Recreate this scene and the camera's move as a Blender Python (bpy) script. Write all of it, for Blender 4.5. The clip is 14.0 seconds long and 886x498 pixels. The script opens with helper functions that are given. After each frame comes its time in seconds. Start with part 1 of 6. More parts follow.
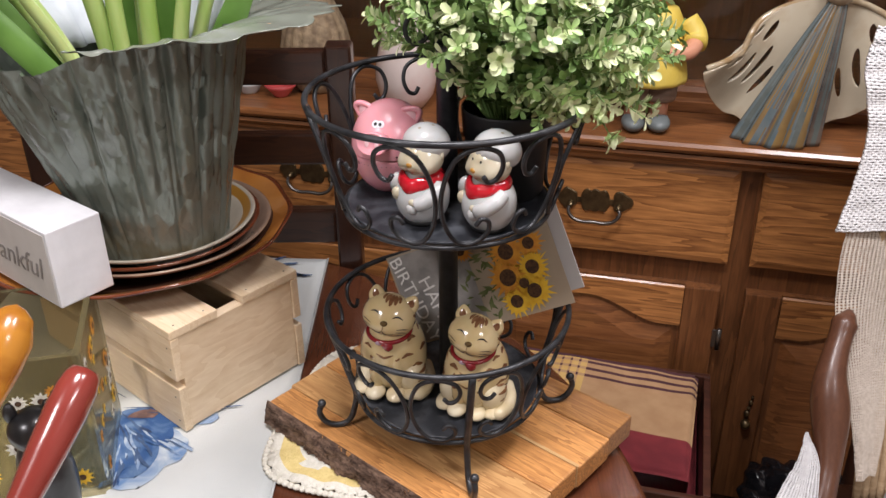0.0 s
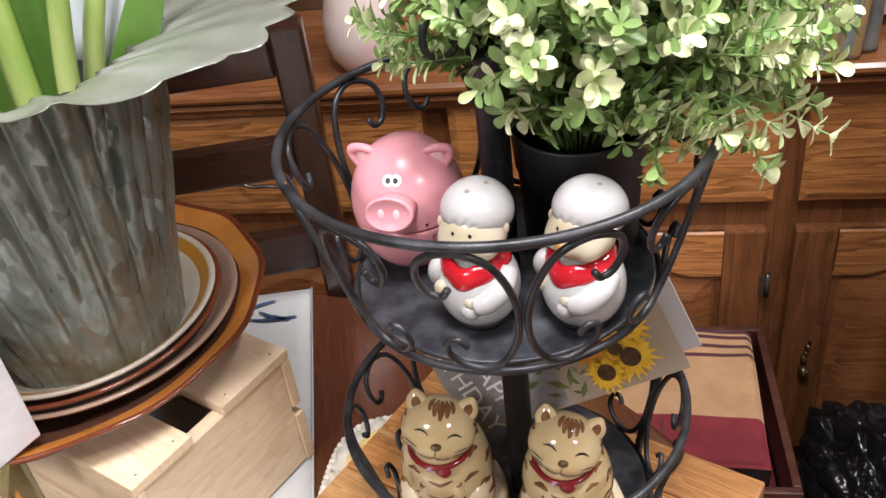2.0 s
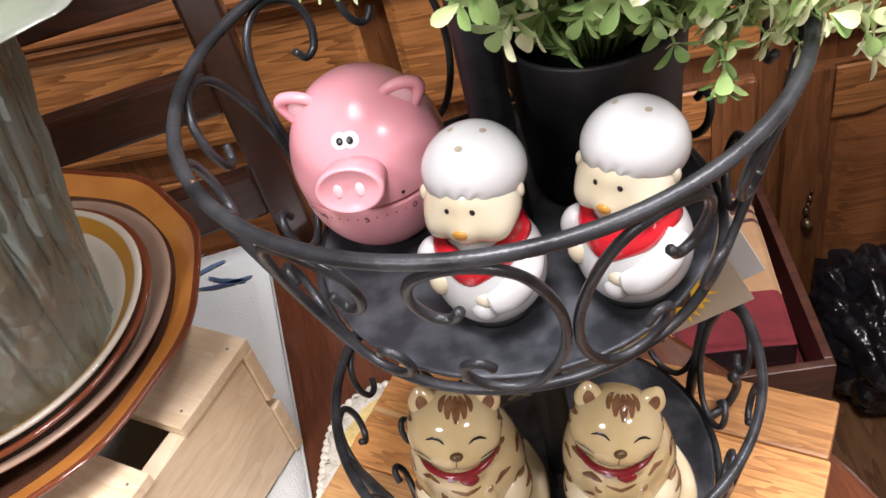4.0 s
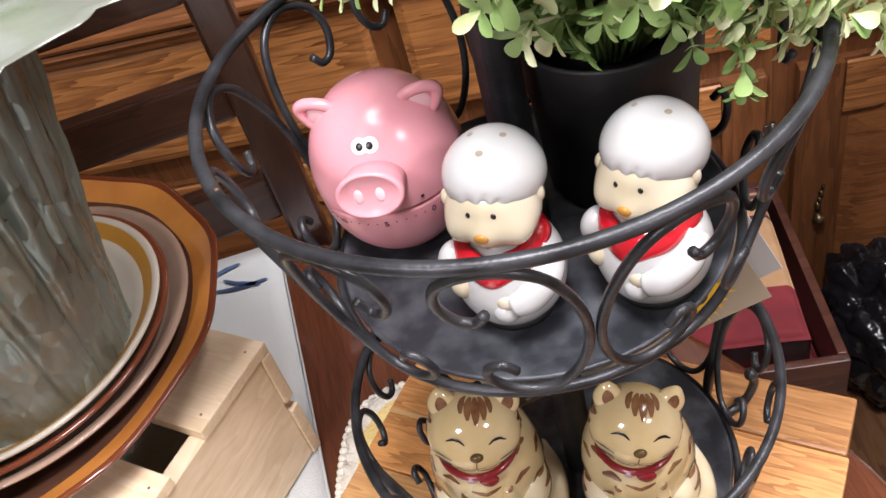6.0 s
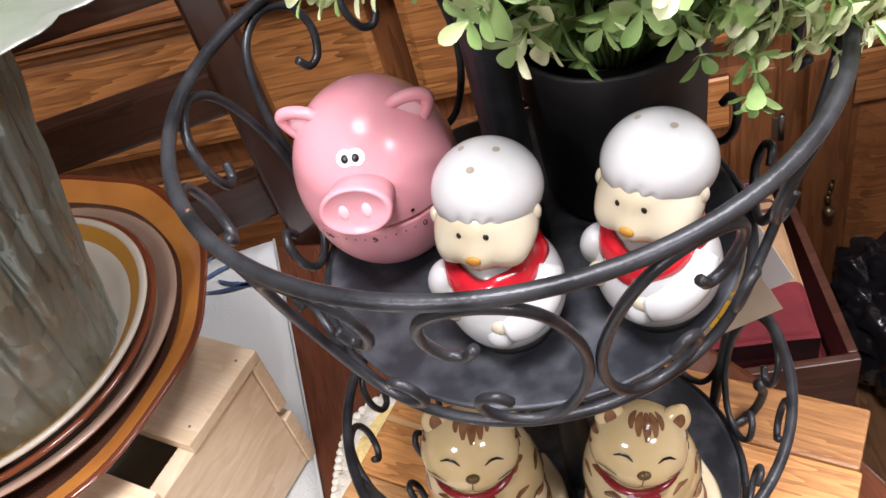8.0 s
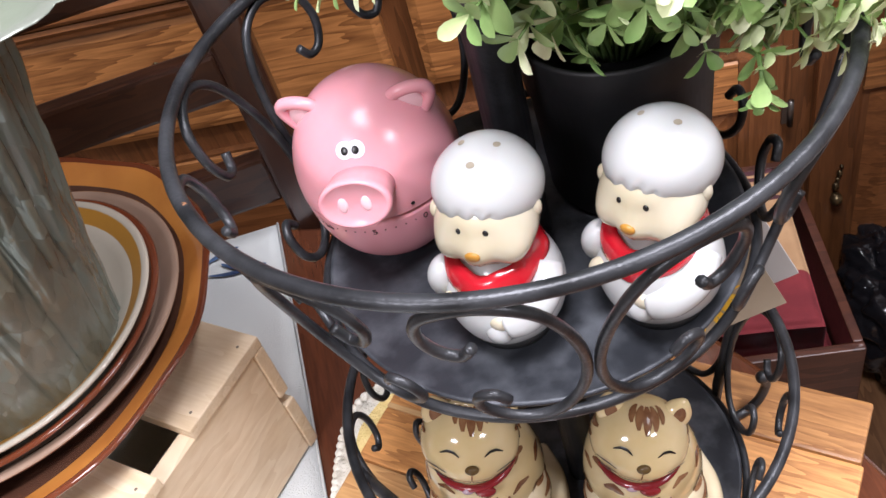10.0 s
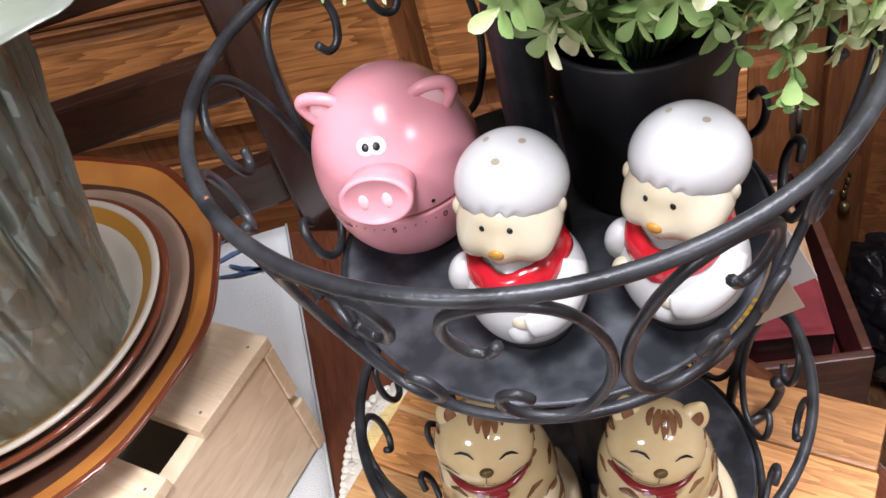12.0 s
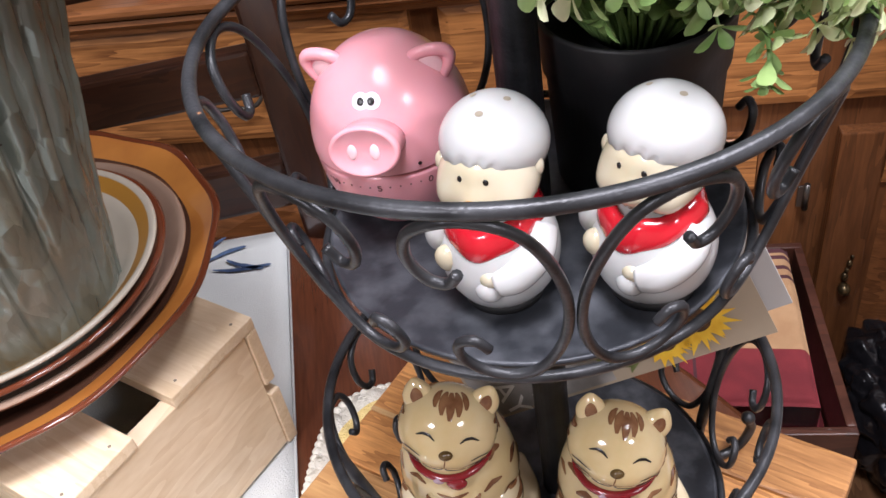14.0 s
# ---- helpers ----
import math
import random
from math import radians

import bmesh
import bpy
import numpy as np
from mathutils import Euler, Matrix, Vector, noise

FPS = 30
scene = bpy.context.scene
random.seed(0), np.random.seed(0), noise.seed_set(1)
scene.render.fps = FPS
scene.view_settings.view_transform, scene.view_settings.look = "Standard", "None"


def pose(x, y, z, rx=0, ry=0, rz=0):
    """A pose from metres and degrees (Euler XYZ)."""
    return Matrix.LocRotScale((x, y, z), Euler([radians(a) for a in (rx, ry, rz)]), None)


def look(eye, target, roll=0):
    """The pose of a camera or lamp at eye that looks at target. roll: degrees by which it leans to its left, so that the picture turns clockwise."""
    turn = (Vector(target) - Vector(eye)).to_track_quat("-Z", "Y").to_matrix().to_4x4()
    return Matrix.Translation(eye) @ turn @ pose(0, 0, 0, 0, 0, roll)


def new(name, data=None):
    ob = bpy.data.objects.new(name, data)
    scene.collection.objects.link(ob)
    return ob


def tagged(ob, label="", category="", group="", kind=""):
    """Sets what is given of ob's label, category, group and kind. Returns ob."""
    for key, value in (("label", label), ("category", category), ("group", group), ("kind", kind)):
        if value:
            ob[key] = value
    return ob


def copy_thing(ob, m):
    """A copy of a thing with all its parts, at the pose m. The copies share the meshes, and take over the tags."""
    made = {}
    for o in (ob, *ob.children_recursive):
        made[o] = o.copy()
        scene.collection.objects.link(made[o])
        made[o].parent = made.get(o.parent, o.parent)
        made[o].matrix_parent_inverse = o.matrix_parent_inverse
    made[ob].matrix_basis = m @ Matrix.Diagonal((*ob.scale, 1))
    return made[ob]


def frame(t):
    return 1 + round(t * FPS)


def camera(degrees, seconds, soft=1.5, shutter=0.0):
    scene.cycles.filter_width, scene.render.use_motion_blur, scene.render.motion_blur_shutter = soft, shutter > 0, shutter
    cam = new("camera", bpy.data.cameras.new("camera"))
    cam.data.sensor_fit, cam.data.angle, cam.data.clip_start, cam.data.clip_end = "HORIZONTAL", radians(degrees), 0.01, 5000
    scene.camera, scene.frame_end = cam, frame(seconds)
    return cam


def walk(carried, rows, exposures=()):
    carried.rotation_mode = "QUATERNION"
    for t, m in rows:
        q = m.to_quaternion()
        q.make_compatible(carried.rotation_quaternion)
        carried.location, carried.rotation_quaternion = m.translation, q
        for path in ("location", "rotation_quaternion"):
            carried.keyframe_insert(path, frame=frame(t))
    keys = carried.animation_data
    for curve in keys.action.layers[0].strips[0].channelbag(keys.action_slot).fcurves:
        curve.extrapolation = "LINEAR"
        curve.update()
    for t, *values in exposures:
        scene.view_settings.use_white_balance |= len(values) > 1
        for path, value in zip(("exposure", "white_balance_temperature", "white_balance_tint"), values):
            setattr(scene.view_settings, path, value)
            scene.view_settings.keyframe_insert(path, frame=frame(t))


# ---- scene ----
cam = camera(52.7, 14.0)
PATH = [
    (0.0, 0.0000, -0.7612, 1.4003, 61.74, 0.49, 0.10),
    (0.5, -0.0003, -0.7495, 1.4050, 61.54, 0.38, -0.04),
    (1.0, 0.0157, -0.7132, 1.4011, 60.56, 1.46, -0.81),
    (1.5, -0.0388, -0.5960, 1.4049, 57.93, 2.93, -4.00),
    (2.0, -0.0608, -0.4589, 1.3837, 55.06, 6.34, -7.24),
    (2.5, -0.0702, -0.3563, 1.3490, 51.23, 9.07, -10.63),
    (3.0, -0.0624, -0.3199, 1.3349, 48.18, 10.65, -13.47),
    (3.2, -0.0556, -0.3137, 1.3325, 47.24, 11.20, -14.34),
    (5.3, -0.0637, -0.3084, 1.3374, 45.43, 12.15, -15.63),
    (5.5, -0.0606, -0.3074, 1.3365, 45.56, 12.28, -15.57),
    (6.0, -0.0625, -0.3099, 1.3385, 45.71, 12.72, -15.50),
    (6.5, -0.0619, -0.3122, 1.3418, 45.80, 12.90, -15.36),
    (7.0, -0.0625, -0.3097, 1.3429, 45.72, 13.11, -15.40),
    (7.5, -0.0620, -0.3104, 1.3485, 45.49, 13.12, -15.35),
    (8.0, -0.0513, -0.2863, 1.3307, 44.85, 13.03, -15.25),
    (8.2, -0.0443, -0.2787, 1.3249, 44.48, 13.03, -15.30),
    (10.3, -0.0470, -0.2826, 1.3355, 43.78, 12.86, -14.27),
    (10.5, -0.0436, -0.2835, 1.3376, 44.00, 12.71, -14.12),
    (11.0, -0.0432, -0.2815, 1.3359, 44.17, 12.72, -14.00),
    (11.5, -0.0411, -0.2769, 1.3287, 44.22, 12.79, -14.04),
    (12.0, -0.0551, -0.2786, 1.3287, 44.21, 12.63, -14.09),
    (12.5, -0.0517, -0.2793, 1.3276, 44.38, 12.48, -13.83),
    (13.0, -0.0499, -0.2795, 1.3242, 45.12, 11.88, -13.04),
    (13.5, -0.0554, -0.2887, 1.3256, 46.73, 10.35, -11.51),
    (14.0, -0.0542, -0.3156, 1.3032, 49.20, 8.17, -9.00),
]
EXPOSURE = [(0.0, -0.15, 6550, 12), (1.5, 0.03, 6550, 13), (2.5, 0.34, 6600, 13), (5.3, 0.37, 6500, 14), (8.0, 0.38, 6400, 14), (10.3, 0.37, 6150, 13), (14.0, 0.41, 6200, 14)]
walk(cam, [(t, pose(*p)) for t, *p in PATH], EXPOSURE)

# ---- light ----
world = bpy.data.worlds.new("room_world")
scene.world = world
world.use_nodes = True
world.node_tree.nodes["Background"].inputs[0].default_value = (1.0, 0.93, 0.85, 1)
world.node_tree.nodes["Background"].inputs[1].default_value = 0.1


def area(name, at, target, size, watts, colour=(0.99, 0.965, 1.0)):
    data = bpy.data.lights.new(name, "AREA")
    data.shape, data.size, data.energy, data.color = "DISK", size, watts, colour
    ob = new(name, data)
    ob.matrix_world = look(at, target)
    return ob


# First lamp follows the pig's highlight; the other three are added, unseen fill.
LAMPS = ((-0.06, -0.34, 24.0), (0.72, -0.10, 21.0), (-1.2, -1.2, 24.0), (0.95, -1.5, 19.0))
for lx, ly, watts in LAMPS:
    area("unseen_overhead_light", (lx, ly, 2.365), (lx, ly, 0), 0.42, watts)


# ---- materials ----
def material(name, base, rough=0.5, metal=0.0, second=None, scale=20.0, stretch=(1, 1, 1), detail=6.0, low=0.35, high=0.65,
             bump=0.0, bump_scale=200.0, spread=0.0, coat=0.0, sss=0.0, rough2=None, distort=0.0, trans=0.0):
    m = bpy.data.materials.new(name)
    m.use_nodes = True
    n, l = m.node_tree.nodes, m.node_tree.links
    b = n["Principled BSDF"]
    b.inputs["Base Color"].default_value = (*base, 1)
    b.inputs["Roughness"].default_value, b.inputs["Metallic"].default_value = rough, metal
    b.inputs["Coat Weight"].default_value, b.inputs["Coat Roughness"].default_value = coat, 0.08
    b.inputs["Transmission Weight"].default_value = trans
    if sss:
        b.inputs["Subsurface Weight"].default_value, b.inputs["Subsurface Scale"].default_value = sss, 0.004
    at = n.new("ShaderNodeTexCoord")
    place = n.new("ShaderNodeMapping")
    place.inputs["Scale"].default_value = stretch
    l.new(at.outputs["Object"], place.inputs["Vector"])
    if second:
        tex = n.new("ShaderNodeTexNoise")
        tex.inputs["Scale"].default_value, tex.inputs["Detail"].default_value = scale, detail
        tex.inputs["Distortion"].default_value = distort
        l.new(place.outputs[0], tex.inputs["Vector"])
        ramp = n.new("ShaderNodeValToRGB")
        ramp.color_ramp.elements[0].position, ramp.color_ramp.elements[1].position = low, high
        ramp.color_ramp.elements[0].color, ramp.color_ramp.elements[1].color = (*base, 1), (*second, 1)
        l.new(tex.outputs["Fac"], ramp.inputs[0])
        out = ramp.outputs[0]
        if spread:
            info, hsv, mr = n.new("ShaderNodeObjectInfo"), n.new("ShaderNodeHueSaturation"), n.new("ShaderNodeMapRange")
            mr.inputs["To Min"].default_value, mr.inputs["To Max"].default_value = 1 - spread, 1 + spread
            l.new(info.outputs["Random"], mr.inputs["Value"])
            l.new(mr.outputs[0], hsv.inputs["Value"])
            l.new(out, hsv.inputs["Color"])
            out = hsv.outputs[0]
        l.new(out, b.inputs["Base Color"])
        if rough2 is not None:
            mr = n.new("ShaderNodeMapRange")
            mr.inputs["To Min"].default_value, mr.inputs["To Max"].default_value = rough, rough2
            l.new(tex.outputs["Fac"], mr.inputs["Value"])
            l.new(mr.outputs[0], b.inputs["Roughness"])
    if bump:
        tex, bp = n.new("ShaderNodeTexNoise"), n.new("ShaderNodeBump")
        tex.inputs["Scale"].default_value, tex.inputs["Detail"].default_value = bump_scale, 5
        bp.inputs["Strength"].default_value, bp.inputs["Distance"].default_value = bump, 0.002
        l.new(place.outputs[0], tex.inputs["Vector"])
        l.new(tex.outputs["Fac"], bp.inputs["Height"])
        l.new(bp.outputs[0], b.inputs["Normal"])
    return m


def wood(name, light, dark, rough=0.35, stretch=(1, 9, 9), scale=6.0, rings=14.0, bump=0.15, spread=0.1, coat=0.0, strong=0.5):
    """Long fibres and wavy growth rings."""
    m = bpy.data.materials.new(name)
    m.use_nodes = True
    n, l = m.node_tree.nodes, m.node_tree.links
    b = n["Principled BSDF"]
    b.inputs["Roughness"].default_value = rough
    b.inputs["Coat Weight"].default_value, b.inputs["Coat Roughness"].default_value = coat, 0.15
    at, place = n.new("ShaderNodeTexCoord"), n.new("ShaderNodeMapping")
    place.inputs["Scale"].default_value = stretch
    info, shift = n.new("ShaderNodeObjectInfo"), n.new("ShaderNodeVectorMath")
    shift.operation = "MULTIPLY_ADD"
    shift.inputs[1].default_value = (1, 1, 1)
    l.new(at.outputs["Object"], place.inputs["Vector"])
    l.new(place.outputs[0], shift.inputs[0])
    l.new(info.outputs["Random"], shift.inputs[2])
    big, fine, wave = n.new("ShaderNodeTexNoise"), n.new("ShaderNodeTexNoise"), n.new("ShaderNodeMath")
    big.inputs["Scale"].default_value, big.inputs["Detail"].default_value = scale, 3
    fine.inputs["Scale"].default_value, fine.inputs["Detail"].default_value = scale * 12, 8
    l.new(shift.outputs[0], big.inputs["Vector"])
    l.new(shift.outputs[0], fine.inputs["Vector"])
    k = n.new("ShaderNodeMath")
    k.operation, k.inputs[1].default_value = "MULTIPLY", rings
    l.new(big.outputs["Fac"], k.inputs[0])
    wave.operation = "FRACT"
    l.new(k.outputs[0], wave.inputs[0])
    mix = n.new("ShaderNodeMix")
    mix.data_type = "FLOAT"
    mix.inputs[0].default_value = strong
    l.new(fine.outputs["Fac"], mix.inputs[2])
    l.new(wave.outputs[0], mix.inputs[3])
    ramp = n.new("ShaderNodeValToRGB")
    ramp.color_ramp.elements[0].position, ramp.color_ramp.elements[1].position = 0.25, 0.85
    ramp.color_ramp.elements[0].color, ramp.color_ramp.elements[1].color = (*light, 1), (*dark, 1)
    l.new(mix.outputs[0], ramp.inputs[0])
    hsv, mr = n.new("ShaderNodeHueSaturation"), n.new("ShaderNodeMapRange")
    mr.inputs["To Min"].default_value, mr.inputs["To Max"].default_value = 1 - spread, 1 + spread
    l.new(info.outputs["Random"], mr.inputs["Value"])
    l.new(mr.outputs[0], hsv.inputs["Value"])
    l.new(ramp.outputs[0], hsv.inputs["Color"])
    l.new(hsv.outputs[0], b.inputs["Base Color"])
    bp = n.new("ShaderNodeBump")
    bp.inputs["Strength"].default_value, bp.inputs["Distance"].default_value = bump, 0.001
    l.new(fine.outputs["Fac"], bp.inputs["Height"])
    l.new(bp.outputs[0], b.inputs["Normal"])
    return m


OAK = wood("oak_stained", (0.49, 0.212, 0.067), (0.105, 0.034, 0.011), 0.33, (0.7, 9, 9), 2.6, 9, 0.12, 0.08, 0.25, 0.36)
OAK_DARK = wood("oak_frame", (0.22, 0.085, 0.03), (0.07, 0.025, 0.009), 0.33, (9, 9, 0.7), 2.6, 6, 0.12, 0.08, 0.25, 0.3)
OAK_MOULD = wood("oak_moulding", (0.28, 0.11, 0.038), (0.09, 0.03, 0.01), 0.3, (0.7, 9, 9), 2.6, 6, 0.1, 0.05, 0.3, 0.3)
CHAIR = wood("chair_wood", (0.034, 0.013, 0.007), (0.018, 0.007, 0.005), 0.28, (6, 6, 1.0), 5, 8, 0.08, 0.05, 0.3)
TABLE = wood("table_wood", (0.125, 0.040, 0.018), (0.055, 0.017, 0.009), 0.22, (8, 0.6, 8), 4, 4, 0.05, 0.05, 0.4, 0.15)
ACACIA = wood("board_wood", (0.57, 0.275, 0.092), (0.24, 0.095, 0.030), 0.38, (1.0, 9, 9), 6, 8, 0.15, 0.22, 0.1, 0.4)
BARK = material("bark", (0.055, 0.03, 0.02), 0.95, second=(0.20, 0.125, 0.085), scale=150, stretch=(0.5, 2, 2), bump=1.0, bump_scale=130)
IRON = material("black_iron", (0.015, 0.016, 0.018), 0.36, 0.35, second=(0.048, 0.050, 0.055), scale=60, bump=0.12, bump_scale=500)
IRON_PAN = material("black_tray", (0.034, 0.037, 0.044), 0.32, 0.3, second=(0.13, 0.138, 0.155), scale=55, low=0.44, high=0.80, detail=12, bump=0.1, bump_scale=300, rough2=0.6)
RUST = material("rust_spot", (0.20, 0.09, 0.04), 0.8)
PINK = material("pink_plastic", (0.80, 0.36, 0.405), 0.24, second=(0.77, 0.335, 0.38), scale=15, sss=0.12)
PINK_PALE = material("pale_pink_plastic", (0.88, 0.56, 0.60), 0.3)
WHITE_GLAZE = material("white_glaze", (0.50, 0.505, 0.50), 0.24, second=(0.46, 0.465, 0.46), scale=18, coat=0.3, sss=0.05)
CREAM_GLAZE = material("cream_glaze", (0.52, 0.455, 0.31), 0.16, second=(0.54, 0.49, 0.38), scale=40, coat=0.4, sss=0.05)
RED_GLAZE = material("red_glaze", (0.52, 0.010, 0.022), 0.2, second=(0.42, 0.008, 0.016), scale=60, coat=0.4)
GOLD_PAINT = material("ochre_paint", (0.42, 0.20, 0.03), 0.35)
BLACK_PAINT = material("black_paint", (0.008, 0.007, 0.007), 0.3)
BLACK_RUBBER = material("black_rubber", (0.012, 0.012, 0.012), 0.55)
MOUTH_LINE = material("mouth_line", (0.30, 0.20, 0.12), 0.4)
HOLE = material("shaker_hole", (0.28, 0.24, 0.18), 0.8)
WHITE_PAINT = material("white_print", (0.85, 0.85, 0.9), 0.4)
DIAL_GREY = material("dial_print", (0.12, 0.05, 0.05), 0.5)
CAT_GLAZE = material("cat_glaze", (0.58, 0.43, 0.20), 0.12, second=(0.70, 0.57, 0.34), scale=30, low=0.3, high=0.7, coat=0.5, sss=0.04)
CAT_PALE = material("cat_pale_glaze", (0.76, 0.68, 0.50), 0.12, second=(0.66, 0.54, 0.33), scale=25, coat=0.5)
CAT_BROWN = material("cat_brown_glaze", (0.14, 0.055, 0.024), 0.18, second=(0.26, 0.13, 0.06), scale=120, coat=0.5)
CAT_NOSE = material("cat_nose_glaze", (0.10, 0.06, 0.02), 0.2)
COLLAR = material("collar_glaze", (0.22, 0.012, 0.018), 0.2, coat=0.4)
TAG = material("collar_tag", (0.42, 0.30, 0.36), 0.25)
POT_BLACK = material("pot_plastic", (0.007, 0.007, 0.008), 0.5, second=(0.011, 0.011, 0.012), scale=40, bump=0.05, bump_scale=300)
LEAF = material("leaf", (0.14, 0.265, 0.072), 0.38, second=(0.34, 0.47, 0.175), scale=45, low=0.3, high=0.7, spread=0.25, sss=0.0)
LEAF_PALE = material("pale_leaf", (0.50, 0.60, 0.28), 0.45, second=(0.77, 0.80, 0.53), scale=60, spread=0.12)
STEM = material("stem", (0.16, 0.27, 0.08), 0.55)
FOIL = material("foil", (0.175, 0.208, 0.178), 0.13, 0.25, second=(0.195, 0.222, 0.19), scale=9, coat=0.3, stretch=(1, 1, 0.6), rough2=0.26)


def creases(m, scale, stretch, slope):
    """Folded-sheet relief: flat facets tilted at random, at two sizes."""
    n, l = m.node_tree.nodes, m.node_tree.links
    at, place = n.new("ShaderNodeTexCoord"), n.new("ShaderNodeMapping")
    place.inputs["Scale"].default_value = stretch
    l.new(at.outputs["Object"], place.inputs["Vector"])
    total = n.new("ShaderNodeMath")
    for k, (size, share) in enumerate(((scale, 1.0), (scale * 2.7, 0.45))):
        cell, off, tilt, dot, gain = n.new("ShaderNodeTexVoronoi"), n.new("ShaderNodeVectorMath"), n.new("ShaderNodeVectorMath"), n.new("ShaderNodeVectorMath"), n.new("ShaderNodeMath")
        cell.inputs["Scale"].default_value = size
        off.operation, tilt.operation, dot.operation, gain.operation = "SUBTRACT", "SUBTRACT", "DOT_PRODUCT", "MULTIPLY"
        tilt.inputs[1].default_value = (0.5, 0.5, 0.5)
        gain.inputs[1].default_value = share
        l.new(place.outputs[0], cell.inputs["Vector"])
        l.new(place.outputs[0], off.inputs[0])
        l.new(cell.outputs["Position"], off.inputs[1])
        l.new(cell.outputs["Color"], tilt.inputs[0])
        l.new(off.outputs[0], dot.inputs[0])
        l.new(tilt.outputs[0], dot.inputs[1])
        l.new(dot.outputs["Value"], gain.inputs[0])
        l.new(gain.outputs[0], total.inputs[k])
    bp = n.new("ShaderNodeBump")
    bp.inputs["Strength"].default_value, bp.inputs["Distance"].default_value = 1.0, slope
    l.new(total.outputs[0], bp.inputs["Height"])
    l.new(bp.outputs[0], n["Principled BSDF"].inputs["Normal"])


creases(FOIL, 52, (1, 1, 0.55), 0.62)
FOIL_IN = material("foil_inside", (0.20, 0.215, 0.18), 0.26, 0.1, second=(0.15, 0.165, 0.135), scale=14, bump=0.4, bump_scale=40)
TISSUE = material("clear_wrap", (0.72, 0.77, 0.82), 0.25, second=(0.62, 0.66, 0.70), scale=18, bump=0.8, bump_scale=40)
STALK = material("flower_stalk", (0.22, 0.34, 0.07), 0.4, second=(0.42, 0.50, 0.19), scale=16, stretch=(2, 2, 0.3), sss=0.1)
STALK_DARK = material("flower_leaf", (0.07, 0.16, 0.025), 0.4, second=(0.13, 0.26, 0.05), scale=16)
AMBER = material("amber_glaze", (0.62, 0.25, 0.055), 0.12, second=(0.36, 0.11, 0.025), scale=12, low=0.45, high=0.8, coat=0.6)
PLATE_DARK = material("brown_glaze", (0.055, 0.022, 0.014), 0.12, second=(0.11, 0.05, 0.03), scale=14, coat=0.6)
PLATE_TAUPE = material("taupe_glaze", (0.24, 0.15, 0.105), 0.2, second=(0.33, 0.225, 0.165), scale=10, coat=0.4)
PLATE_CREAM = material("cream_plate_glaze", (0.43, 0.38, 0.30), 0.18, second=(0.50, 0.45, 0.37), scale=12, coat=0.4)
PLATE_EDGE = material("russet_edge_glaze", (0.14, 0.035, 0.014), 0.12, coat=0.6)
PAINTED = material("white_painted_wood", (0.74, 0.74, 0.76), 0.6, second=(0.66, 0.66, 0.68), scale=30, bump=0.3, bump_scale=120)
SIGN_FACE = material("sign_face", (0.60, 0.57, 0.54), 0.6, second=(0.54, 0.51, 0.48), scale=25, bump=0.2)
SIGN_INK = material("sign_ink", (0.26, 0.235, 0.22), 0.7)
LINEN = material("linen", (0.71, 0.73, 0.71), 0.85, second=(0.64, 0.67, 0.66), scale=8, bump=0.8, bump_scale=1100)
INDIGO = material("indigo_print", (0.03, 0.09, 0.24), 0.85, second=(0.24, 0.36, 0.52), scale=26, low=0.42, high=0.78, bump=0.4, bump_scale=900, distort=1.0)
INDIGO_PALE = material("pale_indigo_print", (0.13, 0.24, 0.44), 0.85, second=(0.52, 0.58, 0.62), scale=24, low=0.34, high=0.66, bump=0.4, bump_scale=900, distort=1.5)
INDIGO_DARK = material("dark_indigo_print", (0.018, 0.035, 0.09), 0.85, second=(0.08, 0.14, 0.26), scale=50)
RUSSET_PRINT = material("russet_print", (0.30, 0.17, 0.13), 0.85, second=(0.12, 0.07, 0.06), scale=60)
# Wall and ceiling tones are set for how much light they bounce.
WALL = material("wall_paint", (0.43, 0.385, 0.32), 0.8, second=(0.40, 0.355, 0.30), scale=3, bump=0.1, bump_scale=150)
CEIL = material("ceiling_paint", (0.62, 0.60, 0.57), 0.9, second=(0.59, 0.57, 0.54), scale=4, bump=0.1)
FLOOR = wood("floor_wood", (0.20, 0.10, 0.045), (0.10, 0.045, 0.02), 0.4, (8, 1, 8), 3, 8, 0.1, 0.1)


def glow(name, colour, strength):
    m = material(name, colour, 0.5)
    b = m.node_tree.nodes["Principled BSDF"]
    b.inputs["Emission Color"].default_value, b.inputs["Emission Strength"].default_value = (*colour, 1), strength
    return m


# ---- mesh tools ----
def mesh_of(name, verts, faces, mats, index=None, smooth=True):
    me = bpy.data.meshes.new(name)
    me.from_pydata([tuple(v) for v in verts], [], faces)
    for m in mats if isinstance(mats, (list, tuple)) else [mats]:
        me.materials.append(m)
    me.polygons.foreach_set("use_smooth", [smooth] * len(faces))
    if index is not None:
        me.polygons.foreach_set("material_index", index)
    me.update()
    return me


